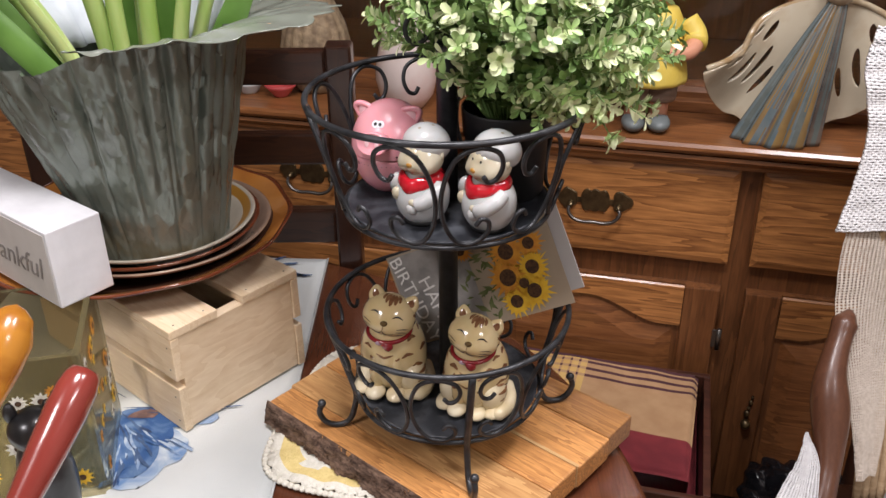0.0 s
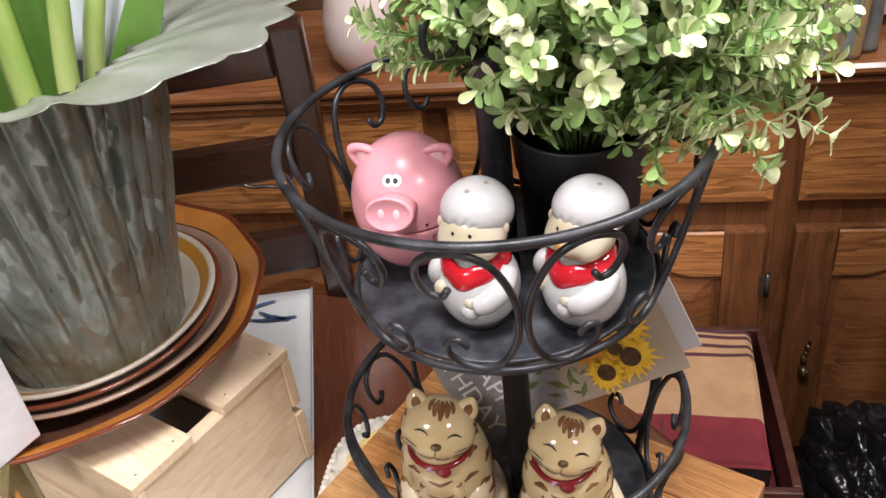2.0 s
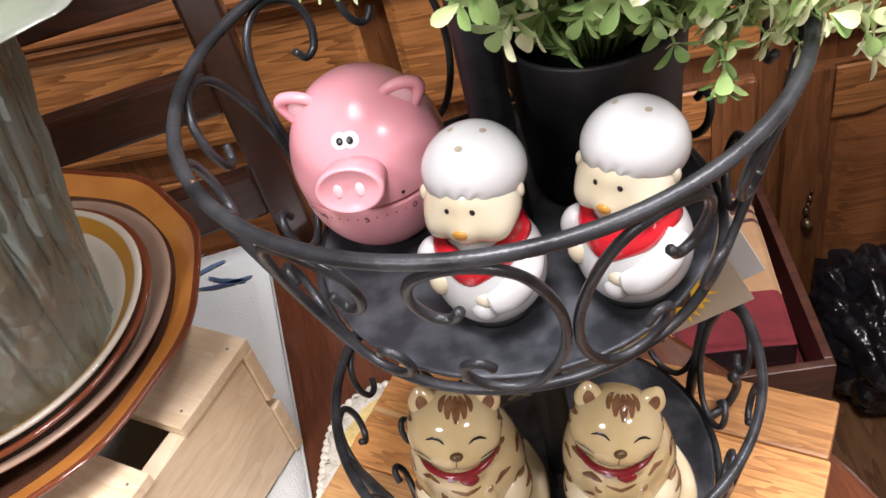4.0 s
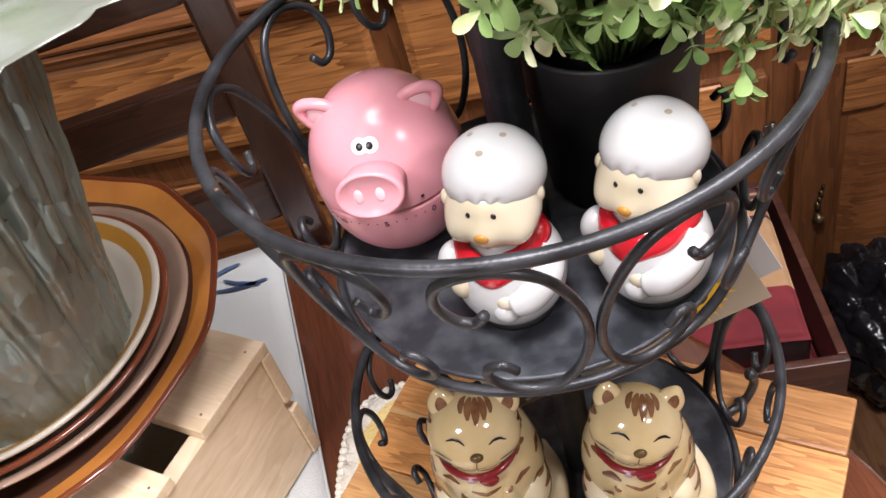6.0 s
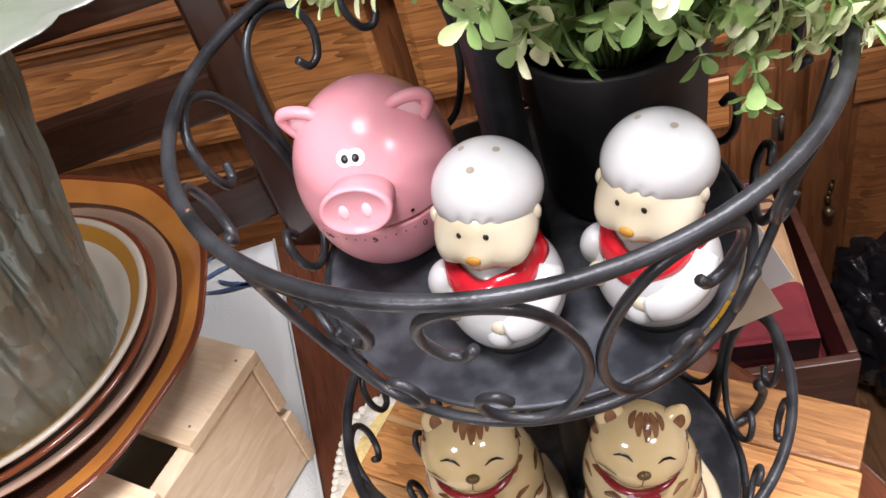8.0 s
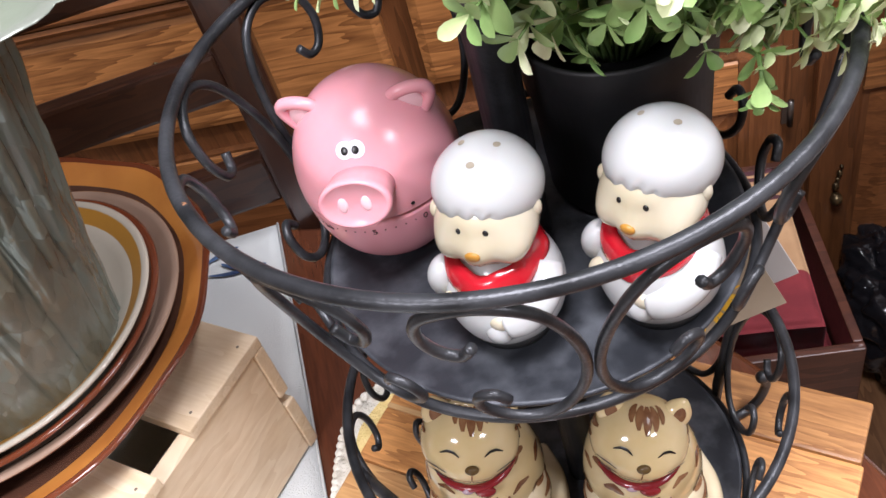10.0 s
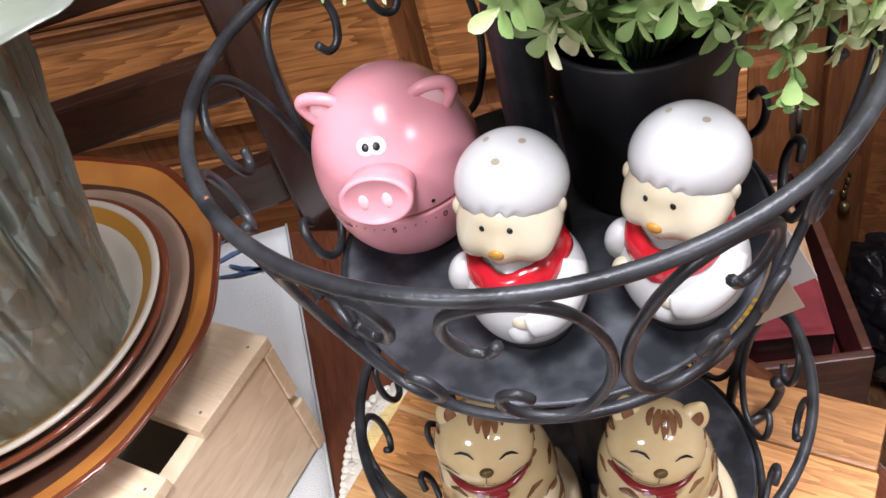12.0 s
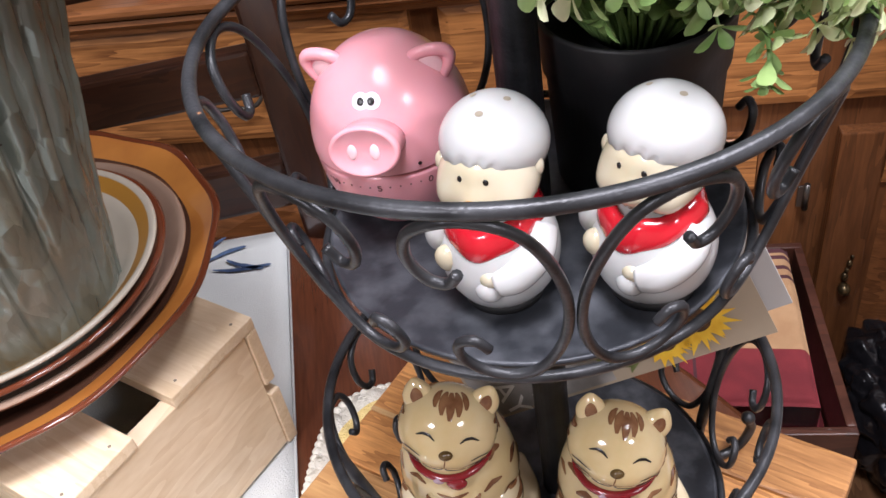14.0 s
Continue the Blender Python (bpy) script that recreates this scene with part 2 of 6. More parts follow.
def part(name, geo, mats, parent=None, label="", smooth=True, at=None):
    """Links one mesh object, from a bmesh or a (verts, faces[, index]) tuple."""
    if isinstance(geo, bmesh.types.BMesh):
        me = bpy.data.meshes.new(name)
        geo.to_mesh(me)
        geo.free()
        for m in mats if isinstance(mats, (list, tuple)) else [mats]:
            me.materials.append(m)
        me.polygons.foreach_set("use_smooth", [smooth] * len(me.polygons))
    else:
        me = mesh_of(name, geo[0], geo[1], mats, geo[2] if len(geo) > 2 else None, smooth)
    ob = new(name, me)
    if parent is not None:
        ob.parent = parent
    if at is not None:
        ob.matrix_local = at
    if label:
        ob["label"] = label
    return ob


def empty(name, m, label, category, group="", kind=""):
    ob = new(name)
    ob.empty_display_size = 0.02
    ob.matrix_world = m
    return tagged(ob, label, category, group, kind)


def merge(*geos):
    """Joins (verts, faces, material index) tuples into one."""
    v, f, idx = [], [], []
    for g in geos:
        k = len(v)
        v += list(g[0])
        f += [tuple(i + k for i in q) for q in g[1]]
        i = g[2] if len(g) > 2 else 0
        idx += list(i) if isinstance(i, (list, tuple)) else [i] * len(g[1])
    return v, f, idx


def moved(geo, m):
    return ([m @ Vector(v) for v in geo[0]], *geo[1:])


def lathe(profile, seg=48, idx=None, wob=None):
    """Turns (radius, z) points about z. idx: a material for each span."""
    v, f, mi = [], [], []
    for r, z in profile:
        for j in range(seg):
            a = 2 * math.pi * j / seg
            k = wob(a, r, z) if wob else (r, z)
            v.append((k[0] * math.cos(a), k[0] * math.sin(a), k[1]))
    for i in range(len(profile) - 1):
        for j in range(seg):
            f.append((i * seg + j, i * seg + (j + 1) % seg, (i + 1) * seg + (j + 1) % seg, (i + 1) * seg + j))
            mi.append(idx[i] if idx else 0)
    return v, f, mi


def tube(points, r, seg=8, closed=False, mat=0, ends=True):
    """A round wire along points; r: one radius or one a point."""
    p = [Vector(q) for q in points]
    n = len(p)
    rad = r if isinstance(r, (list, tuple)) else [r] * n
    v, f = [], []
    up = None
    for i in range(n):
        a, b = (p[i - 1], p[(i + 1) % n]) if closed or 0 < i < n - 1 else (p[max(i - 1, 0)], p[min(i + 1, n - 1)])
        d = (b - a).normalized()
        if up is None:
            up = d.orthogonal().normalized()
        up = (up - d * up.dot(d)).normalized()
        s = d.cross(up)
        for j in range(seg):
            w = 2 * math.pi * j / seg
            v.append(p[i] + (up * math.cos(w) + s * math.sin(w)) * rad[i])
    for i in range(n if closed else n - 1):
        k = (i + 1) % n
        for j in range(seg):
            f.append((i * seg + j, i * seg + (j + 1) % seg, k * seg + (j + 1) % seg, k * seg + j))
    if not closed and ends:
        f.append(tuple(range(seg))[::-1])
        f.append(tuple((n - 1) * seg + j for j in range(seg)))
    return v, f, [mat] * len(f)


def ring(r, z, wire, seg=72, n=8):
    return tube([(r * math.cos(2 * math.pi * k / seg), r * math.sin(2 * math.pi * k / seg), z) for k in range(seg)], wire, n, True)


def block(x0, x1, y0, y1, z0, z1, bevel=0.002, mat=0):
    """A box with bevelled edges as a bmesh."""
    bm = bmesh.new()
    bmesh.ops.create_cube(bm, size=1)
    bmesh.ops.scale(bm, vec=(x1 - x0, y1 - y0, z1 - z0), verts=bm.verts)
    bmesh.ops.translate(bm, vec=((x0 + x1) / 2, (y0 + y1) / 2, (z0 + z1) / 2), verts=bm.verts)
    if bevel:
        bmesh.ops.bevel(bm, geom=bm.edges[:], offset=bevel, segments=2, affect="EDGES", profile=0.6)
    return bm


class Blob:
    """A rounded form: an ellipsoid with soft bumps; az 0 looks to -y, az 90 to +x, in degrees."""

    def __init__(self, centre, radii, bumps=(), power=1.0, turn=None):
        self.c, self.r, self.b, self.turn = Vector(centre), radii, bumps, turn

    def at(self, az, el, lift=0.0):
        a, e = radians(az), radians(el)
        d = Vector((math.sin(a) * math.cos(e), -math.cos(a) * math.cos(e), math.sin(e)))
        k = 1.0
        for baz, bel, amp, width in self.b:
            ba, be = radians(baz), radians(bel)
            q = Vector((math.sin(ba) * math.cos(be), -math.cos(ba) * math.cos(be), math.sin(be)))
            k += amp * math.exp(-(d.angle(q) / radians(width)) ** 2)
        p = Vector((d.x * self.r[0], d.y * self.r[1], d.z * self.r[2])) * k
        p += p.normalized() * lift
        if self.turn:
            p = self.turn @ p
        return self.c + p

    def geo(self, mat=0, nu=40, nv=24):
        v = [self.at(0, -90)]
        for i in range(1, nv):
            v += [self.at(360 * j / nu, -90 + 180 * i / nv) for j in range(nu)]
        v.append(self.at(0, 90))
        f = [(0, 1 + (j + 1) % nu, 1 + j) for j in range(nu)]
        for i in range(nv - 2):
            a, b = 1 + i * nu, 1 + (i + 1) * nu
            f += [(a + j, a + (j + 1) % nu, b + (j + 1) % nu, b + j) for j in range(nu)]
        a, e = 1 + (nv - 2) * nu, len(v) - 1
        f += [(a + j, a + (j + 1) % nu, e) for j in range(nu)]
        return v, f, [mat] * len(f)

    def stroke(self, path, width, mat=0, lift=0.0002, n=10):
        """A painted brush stroke, tapered at its ends, through (az, el) points."""
        q = []
        for i in range(n + 1):
            u = i / n * (len(path) - 1)
            k = min(int(u), len(path) - 2)
            w = u - k
            q.append((path[k][0] * (1 - w) + path[k + 1][0] * w, path[k][1] * (1 - w) + path[k + 1][1] * w))
        pts = [self.at(a, e, lift) for a, e in q]
        v, f = [], []
        for i, p in enumerate(pts):
            d = (pts[min(i + 1, n)] - pts[max(i - 1, 0)]).normalized()
            nor = (p - self.c).normalized()
            s = d.cross(nor).normalized() * width * 0.5 * (0.35 + 0.65 * math.sin(math.pi * i / n))
            v += [p + s, p + nor * 0.00025, p - s]
        for i in range(n):
            a = 3 * i
            f += [(a, a + 3, a + 4, a + 1), (a + 1, a + 4, a + 5, a + 2)]
        return v, f, [mat] * len(f)

    def spot(self, az, el, rx, ry, mat=0, lift=0.0003, n=14):
        """A painted round spot of that size in metres."""
        p = self.at(az, el, lift)
        ex, ey = (self.at(az + 2, el, lift) - p).normalized(), (self.at(az, el + 2, lift) - p).normalized()
        v = [p + (p - self.c).normalized() * 0.0004]
        k = 1 / max(1e-6, (self.at(az + 1, el) - self.at(az, el)).length)
        h = 1 / max(1e-6, (self.at(az, el + 1) - self.at(az, el)).length)
        for i in range(n):
            a = 2 * math.pi * i / n
            v.append(self.at(az + rx * math.cos(a) * k, el + ry * math.sin(a) * h, lift))
        return v, [(0, 1 + i, 1 + (i + 1) % n) for i in range(n)], [mat] * n


def glide(keys, n):
    """A smooth curve through points (Catmull-Rom), n steps a span."""
    p = [Vector(k) for k in keys]
    p = [2 * p[0] - p[1]] + p + [2 * p[-1] - p[-2]]
    out = []
    for i in range(1, len(p) - 2):
        for j in range(n):
            t = j / n
            a, b, c, d = p[i - 1], p[i], p[i + 1], p[i + 2]
            out.append(0.5 * (2 * b + (c - a) * t + (2 * a - 5 * b + 4 * c - d) * t * t + (3 * b - a - 3 * c + d) * t ** 3))
    out.append(p[-2])
    return out


# ---- the room ----
TURN = -14.6
ROOM = pose(0.2296, 0.6914, 0, 0, 0, TURN)


def slab(name, x0, x1, y0, y1, z0, z1, mat, label, category):
    ob = part(name, block(x0, x1, y0, y1, z0, z1, 0), mat, smooth=False)
    ob.matrix_world = ROOM
    return tagged(ob, label, category, kind="structure")


slab("floor", -2.6, 2.2, -3.2, 0.62, -0.1, 0.0, FLOOR, "brown wooden floor of a dining room", "floor")
# Ceiling and walls stay out of view, added to enclose and bounce the light.
slab("ceiling", -2.6, 2.2, -3.2, 0.62, 2.45, 2.55, CEIL, "plain white ceiling, unseen, added to close the room", "ceiling")
slab("wall_north", -2.6, 2.2, 0.52, 0.62, 0.0, 2.45, WALL, "beige wall behind the hutch, unseen, added to close the room", "wall")
slab("wall_south", -2.6, 2.2, -3.3, -3.2, 0.0, 2.45, WALL, "beige wall, unseen, added to close the room", "wall")
slab("wall_east", 2.2, 2.3, -3.2, 0.62, 0.0, 2.45, WALL, "beige wall, unseen, added to close the room", "wall")
slab("wall_west", -2.7, -2.6, -3.2, 0.62, 0.0, 2.45, WALL, "beige wall, unseen, added to close the room", "wall")

# Unseen fixtures, added to go with the overhead and fill lamps.
for at in [(lx, ly) for lx, ly, watts in LAMPS]:
    lamp = empty("ceiling_light", pose(*at, 2.45), "round white flush ceiling light, unseen, added for overhead and fill light", "ceiling light", "ceiling lights")
    part("base", lathe([(0.0, -0.0), (0.2, -0.0), (0.2, -0.03), (0.18, -0.035)], 40), PAINTED, lamp)
    part("diffuser", lathe([(0.18, -0.036), (0.17, -0.058), (0.1, -0.072), (0.0, -0.076)], 40), glow("lamp_glass", (1, 0.92, 0.82), 3.0), lamp, "frosted glass diffuser of an unseen light")

# ---- the hutch ----
hutch = empty("hutch", ROOM, "stained oak hutch with drawers, panelled doors and glazed top", "hutch")
BRASS = material("antique_brass", (0.10, 0.075, 0.045), 0.35, 0.9, second=(0.2, 0.15, 0.08), scale=60)
PEWTER = material("dull_metal", (0.17, 0.16, 0.15), 0.32, 0.9)
part("carcass", block(-1.30, 1.30, 0.022, 0.50, 0.06, 0.80, 0.002), OAK_DARK, hutch, smooth=False)
part("plinth", block(-1.28, 1.28, 0.04, 0.49, 0.0, 0.058, 0.003), OAK_DARK, hutch, smooth=False)


def moulding(name, profile, x0, x1, mat):
    """A strip along x with a (y, z) cross-section."""
    n = len(profile)
    v = [(x, y, z) for x in (x0, x1) for y, z in profile]
    f = [(i, (i + 1) % n, n + (i + 1) % n, n + i) for i in range(n)] + [tuple(range(n))[::-1], tuple(range(n, 2 * n))]
    return part(name, (v, f), mat, hutch, smooth=False)


moulding("counter", [(-0.030, 0.836), (-0.034, 0.842), (-0.034, 0.848), (-0.029, 0.853), (0.50, 0.853), (0.50, 0.832), (-0.022, 0.832)], -1.32, 1.32, OAK_MOULD)
moulding("cornice", [(-0.022, 0.830), (-0.024, 0.824), (-0.016, 0.818), (-0.010, 0.812), (-0.010, 0.806), (0.02, 0.802), (0.02, 0.831)], -1.31, 1.31, OAK_MOULD)
moulding("hutch_base", [(0.125, 0.854), (0.125, 0.872), (0.134, 0.878), (0.134, 0.888), (0.142, 0.896), (0.16, 0.90), (0.48, 0.90), (0.48, 0.854)], -1.25, 1.25, OAK_MOULD)


def frustum(x0, x1, z0, z1, y0, y1, inset):
    """A raised panel whose edges slope back from y1 (front) to y0."""
    v = [(x0, y0, z0), (x1, y0, z0), (x1, y0, z1), (x0, y0, z1), (x0, y1 + 0.004, z0), (x1, y1 + 0.004, z0), (x1, y1 + 0.004, z1), (x0, y1 + 0.004, z1)]
    i = inset
    v += [(x0 + i, y1, z0 + i), (x1 - i, y1, z0 + i), (x1 - i, y1, z1 - i), (x0 + i, y1, z1 - i)]
    f = [(3, 2, 1, 0), (8, 9, 10, 11)]
    for k in range(4):
        j = (k + 1) % 4
        f += [(k, j, 4 + j, 4 + k), (4 + k, 4 + j, 8 + j, 8 + k)]
    return v, f


def bail(parent, x, z):
    """A pierced plate with a swinging bail."""
    upper = []
    for k in range(-40, 41):
        q = 0.0255 * k / 40
        upper.append((q, 0.0225 * (1 - (abs(q) / 0.0262) ** 6) ** 0.5 + 0.0035 * abs(math.cos(math.pi * 1.5 * q / 0.0255)) - 0.003))
    lower = [(-q, -0.92 * h) for q, h in upper]
    outline = (upper + lower)[::-1]
    n = len(outline)
    v = [(px, 0, pz) for px, pz in outline] + [(px * 0.93, -0.003, pz * 0.93) for px, pz in outline]
    f = [(k, (k + 1) % n, n + (k + 1) % n, n + k) for k in range(n)] + [tuple(range(n, 2 * n)), tuple(range(n - 1, -1, -1))]
    plate = part("handle_plate", (v, f), BRASS, parent, "scalloped antique brass back plate", False, pose(x, -0.001, z + 0.004))
    part("waist", block(-0.040, 0.040, -0.0015, 0.0, -0.0055, 0.0055, 0.0005), BRASS, parent, smooth=False, at=pose(x, -0.0012, z + 0.004))
    for s in (-1, 1):
        w = [((0.0175 + 0.003 * math.cos(6 * math.pi * k / 24 + (0 if s > 0 else math.pi))) * math.cos(2 * math.pi * k / 24), (0.0195 + 0.003 * math.cos(6 * math.pi * k / 24)) * math.sin(2 * math.pi * k / 24)) for k in range(24)]
        vv = [(a, 0, b) for a, b in w] + [(a * 0.9, -0.003, b * 0.9) for a, b in w]
        part("rosette", (vv, [(k, (k + 1) % 24, 24 + (k + 1) % 24, 24 + k) for k in range(24)] + [tuple(range(24, 48))]), BRASS, parent, smooth=False, at=pose(x + s * 0.047, -0.0016, z + 0.006))
        part("post", lathe([(0.005, 0), (0.005, 0.014), (0.0, 0.016)], 10), BRASS, parent, at=pose(x + s * 0.042, -0.002, z - 0.002, 90))
    keys = [(-0.042, -0.012, 0), (-0.045, -0.018, -0.012), (-0.036, -0.021, -0.024), (-0.02, -0.022, -0.029), (0, -0.022, -0.028), (0.02, -0.022, -0.029), (0.036, -0.021, -0.024), (0.045, -0.018, -0.012), (0.042, -0.012, 0)]
    part("bail", tube(glide(keys, 5), 0.0033, 8), PEWTER, parent, "swinging pewter bail", at=pose(x, 0, z))


for x0, x1 in ((-1.25, -0.80), (-0.765, -0.245), (-0.205, 0.2735), (0.311, 0.79), (0.83, 1.26)):
    d = part("drawer", frustum(x0, x1, 0.620, 0.800, 0.022, 0.0, 0.012), OAK, hutch, "", False)
    bail(d, (x0 + x1) / 2, 0.716)


def door(x0, x1, knob_x, hinge_x):
    """A framed door with an arched raised panel."""
    z0, z1, s = 0.09, 0.567, 0.062
    d = part("door", block(x0, x1, 0.010, 0.022, z0, z1, 0.001), OAK_DARK, hutch, "", False)
    part("stile", block(x0, x0 + s, 0.0, 0.012, z0, z1, 0.003), OAK_DARK, d, smooth=False)
    part("stile", block(x1 - s, x1, 0.0, 0.012, z0, z1, 0.003), OAK_DARK, d, smooth=False)
    part("rail", block(x0 + s + 0.001, x1 - s - 0.001, 0.0, 0.012, z0, z0 + 0.06, 0.003), OAK, d, smooth=False)
    a, b, n = x0 + s + 0.001, x1 - s - 0.001, 24
    arch = lambda u: z1 - 0.085 + 0.045 * math.sin(math.pi * min(max((u - 0.12) / 0.76, 0), 1)) ** 1.6
    v, f = [], []
    for i in range(n + 1):
        u = i / n
        x = a + (b - a) * u
        v += [(x, 0.0, arch(u)), (x, 0.0, z1 - 0.003), (x, 0.003, z1), (x, 0.012, arch(u))]
    for i in range(n):
        k = 4 * i
        f += [(k, k + 4, k + 5, k + 1), (k + 1, k + 5, k + 6, k + 2), (k + 3, k + 7, k + 4, k)]
    part("top_rail", (v, f), OAK, d, smooth=False)
    v, f = [], []
    m = 0.012
    for i in range(n + 1):
        u = i / n
        x = a + m + (b - a - 2 * m) * u
        zt = arch(u) - m
        xi = a + m + 0.03 + (b - a - 2 * m - 0.06) * u
        v += [(x, 0.0095, z0 + 0.072), (x, 0.0095, zt), (xi, 0.001, zt - 0.028), (xi, 0.001, z0 + 0.1)]
    for i in range(n):
        k = 4 * i
        f += [(k + 1, k + 5, k + 6, k + 2), (k + 2, k + 6, k + 7, k + 3), (k + 3, k + 7, k + 4, k)]
    f += [(0, 1, 2, 3), (4 * n + 3, 4 * n + 2, 4 * n + 1, 4 * n)]
    part("panel", (v, f), OAK_MOULD, d, "arched raised panel", False)
    for z in (0.465, 0.19):
        h = part("hinge", tube([(hinge_x, -0.003, z - 0.022), (hinge_x, -0.003, z + 0.022)], 0.0045, 8), PEWTER, d, "dark metal hinge")
        part("hinge_leaf", block(hinge_x - 0.012, hinge_x + 0.004, -0.0025, 0.001, z - 0.018, z + 0.018, 0.0005), PEWTER, h, smooth=False)
    p = part("pull_knob", Blob((knob_x, -0.012, 0.288), (0.0095, 0.0105, 0.0105)).geo(0, 16, 10), BRASS, d, "antique brass pull knob")
    part("pull_stem", tube([(knob_x, 0.0, 0.288), (knob_x, -0.006, 0.288)], 0.004, 8), BRASS, p)
    for k, r in enumerate((0.0055, 0.0035, 0.0045, 0.003)):
        part("pull_bead", Blob((knob_x + 0.002 * k, -0.003, 0.306 + 0.013 * k), (r, r, r * 1.5)).geo(0, 10, 8), BRASS, p)


door(-0.765, -0.245, -0.29, -0.757)
door(-0.205, 0.270, -0.16, 0.2785)
door(0.3137, 0.79, 0.352, 0.80)
# glazed upper part
GLASS = material("glass", (0.9, 0.95, 0.95), 0.04, trans=1.0)
for x in (-0.98, -0.34, 0.345, 0.98):
    part("post", block(x - 0.03, x + 0.03, 0.15, 0.19, 0.901, 1.9, 0.003), OAK_DARK, hutch, smooth=False)
part("back_panel", block(-1.2, 1.2, 0.46, 0.48, 0.901, 1.9, 0), OAK_DARK, hutch, smooth=False)
part("top", block(-1.25, 1.25, 0.13, 0.5, 1.901, 1.96, 0.006), OAK_MOULD, hutch, smooth=False)
part("shelf", block(-1.19, 1.19, 0.2, 0.455, 1.22, 1.24, 0.002), OAK_MOULD, hutch, smooth=False)
for x0, x1 in ((-0.948, -0.372), (-0.308, 0.313), (0.377, 0.948)):
    part("pane", block(x0, x1, 0.168, 0.171, 0.902, 1.899, 0), GLASS, hutch, "clear glass pane", False)

# ---- the table ----
table = empty("dining_table", pose(-0.4, -0.15, 0), "round dark red-brown polished wooden dining table", "table")
part("tabletop", lathe([(0, 0.722), (0.585, 0.722), (0.600, 0.727), (0.607, 0.736), (0.604, 0.745), (0.596, 0.75), (0.3, 0.75), (0, 0.75)], 128), TABLE, table)
part("apron", lathe([(0.50, 0.64), (0.50, 0.7215), (0.48, 0.7215), (0.48, 0.64), (0.50, 0.64)], 64), TABLE, table)
part("pedestal", lathe([(0, 0.06), (0.07, 0.06), (0.055, 0.2), (0.075, 0.4), (0.05, 0.55), (0.12, 0.68), (0.12, 0.7215), (0, 0.7215)], 32), TABLE, table)
for k in range(4):
    part("foot", tube([(0.05, 0, 0.09), (0.2, 0, 0.08), (0.36, 0, 0.025)], [0.035, 0.03, 0.022], 10), TABLE, table, at=pose(0, 0, 0, 0, 0, 45 + 90 * k))

# runner with a blue printed flower
RX0, RX1, RY0, RY1 = -0.62, -0.180, -0.66, 0.415
v, f = [], []
NX, NY = 24, 50
for j in range(NY + 1):
    for i in range(NX + 1):
        x, y = RX0 + (RX1 - RX0) * i / NX, RY0 + (RY1 - RY0) * j / NY
        if j == NY:
            y += 0.02 * (1 - i / NX)
        v.append((x, y, 0.7525 + 0.0006 * noise.noise((x * 14, y * 14, 0))))
f = [(j * (NX + 1) + i, j * (NX + 1) + i + 1, (j + 1) * (NX + 1) + i + 1, (j + 1) * (NX + 1) + i) for j in range(NY) for i in range(NX)]
runner = empty("table_runner", pose(0, 0, 0), "white woven table runner printed with blue flowers", "table runner")
cloth = part("cloth", (v, f), LINEN, runner)
cloth.modifiers.new("thick", "SOLIDIFY").thickness = 0.0016
part("hem", tube([(RX1, RY0, 0.7535), (RX1, 0, 0.7535), (RX1, RY1, 0.7535)], 0.0012, 6), LINEN, runner)


def petal(cx, cy, length, width, turn, mat, name="printed_petal", z=0.7545):
    n, vv = 22, []
    for i in range(n + 1):
        u = i / n
        w = width * math.sqrt(max(0, 1 - abs(2 * u - 1) ** 2.4)) * (0.55 + 0.45 * u) * (1 + 0.22 * noise.noise((u * 7 + cx * 60, cy * 40, turn)))
        for q in (-0.5, 0, 0.5):
            a = radians(turn)
            x, y = length * u, w * q + 0.08 * length * math.sin(3 * u + turn) + 0.05 * width * noise.noise((u * 9, q * 3, turn))
            vv.append((cx + x * math.cos(a) - y * math.sin(a), cy + x * math.sin(a) + y * math.cos(a), z - 0.0010))
    ff = [(3 * i + k, 3 * i + 3 + k, 3 * i + 4 + k, 3 * i + 1 + k) for i in range(n) for k in (0, 1)]
    return part(name, (vv, ff), mat, runner)


FX, FY = -0.376, 0.048
for k, (ln, w, a) in enumerate(((0.132, 0.080, -62), (0.125, 0.070, -92), (0.118, 0.060, -36), (0.10, 0.06, -125), (0.115, 0.045, -7))):
    petal(FX, FY, ln, w, a, INDIGO_PALE, z=0.7545 + 0.0001 * k)
for k, (ln, w, a) in enumerate(((0.115, 0.060, -62), (0.118, 0.050, -84), (0.085, 0.045, -38), (0.09, 0.04, -112), (0.085, 0.030, -12), (0.06, 0.035, 170), (0.10, 0.045, -72))):
    petal(FX, FY, ln, w, a, INDIGO, z=0.7551 + 0.0001 * k)
brush = random.Random(12)
for k in range(110):
    a = brush.choice((-64, -84, -66, -58, -75, -40, -100)) + brush.uniform(-9, 9)
    q = brush.uniform(0.02, 0.085)
    petal(FX + q * math.cos(radians(a)), FY + q * math.sin(radians(a)), brush.uniform(0.022, 0.045), brush.uniform(0.0012, 0.0058), a + brush.uniform(-14, 14), (INDIGO_DARK, INDIGO, INDIGO_PALE, INDIGO)[k % 4], "brush_stroke", 0.7559 + 0.000008 * k)
petal(FX + 0.012, FY - 0.008, 0.034, 0.02, 20, RUSSET_PRINT, "printed_flower_heart", 0.7562)
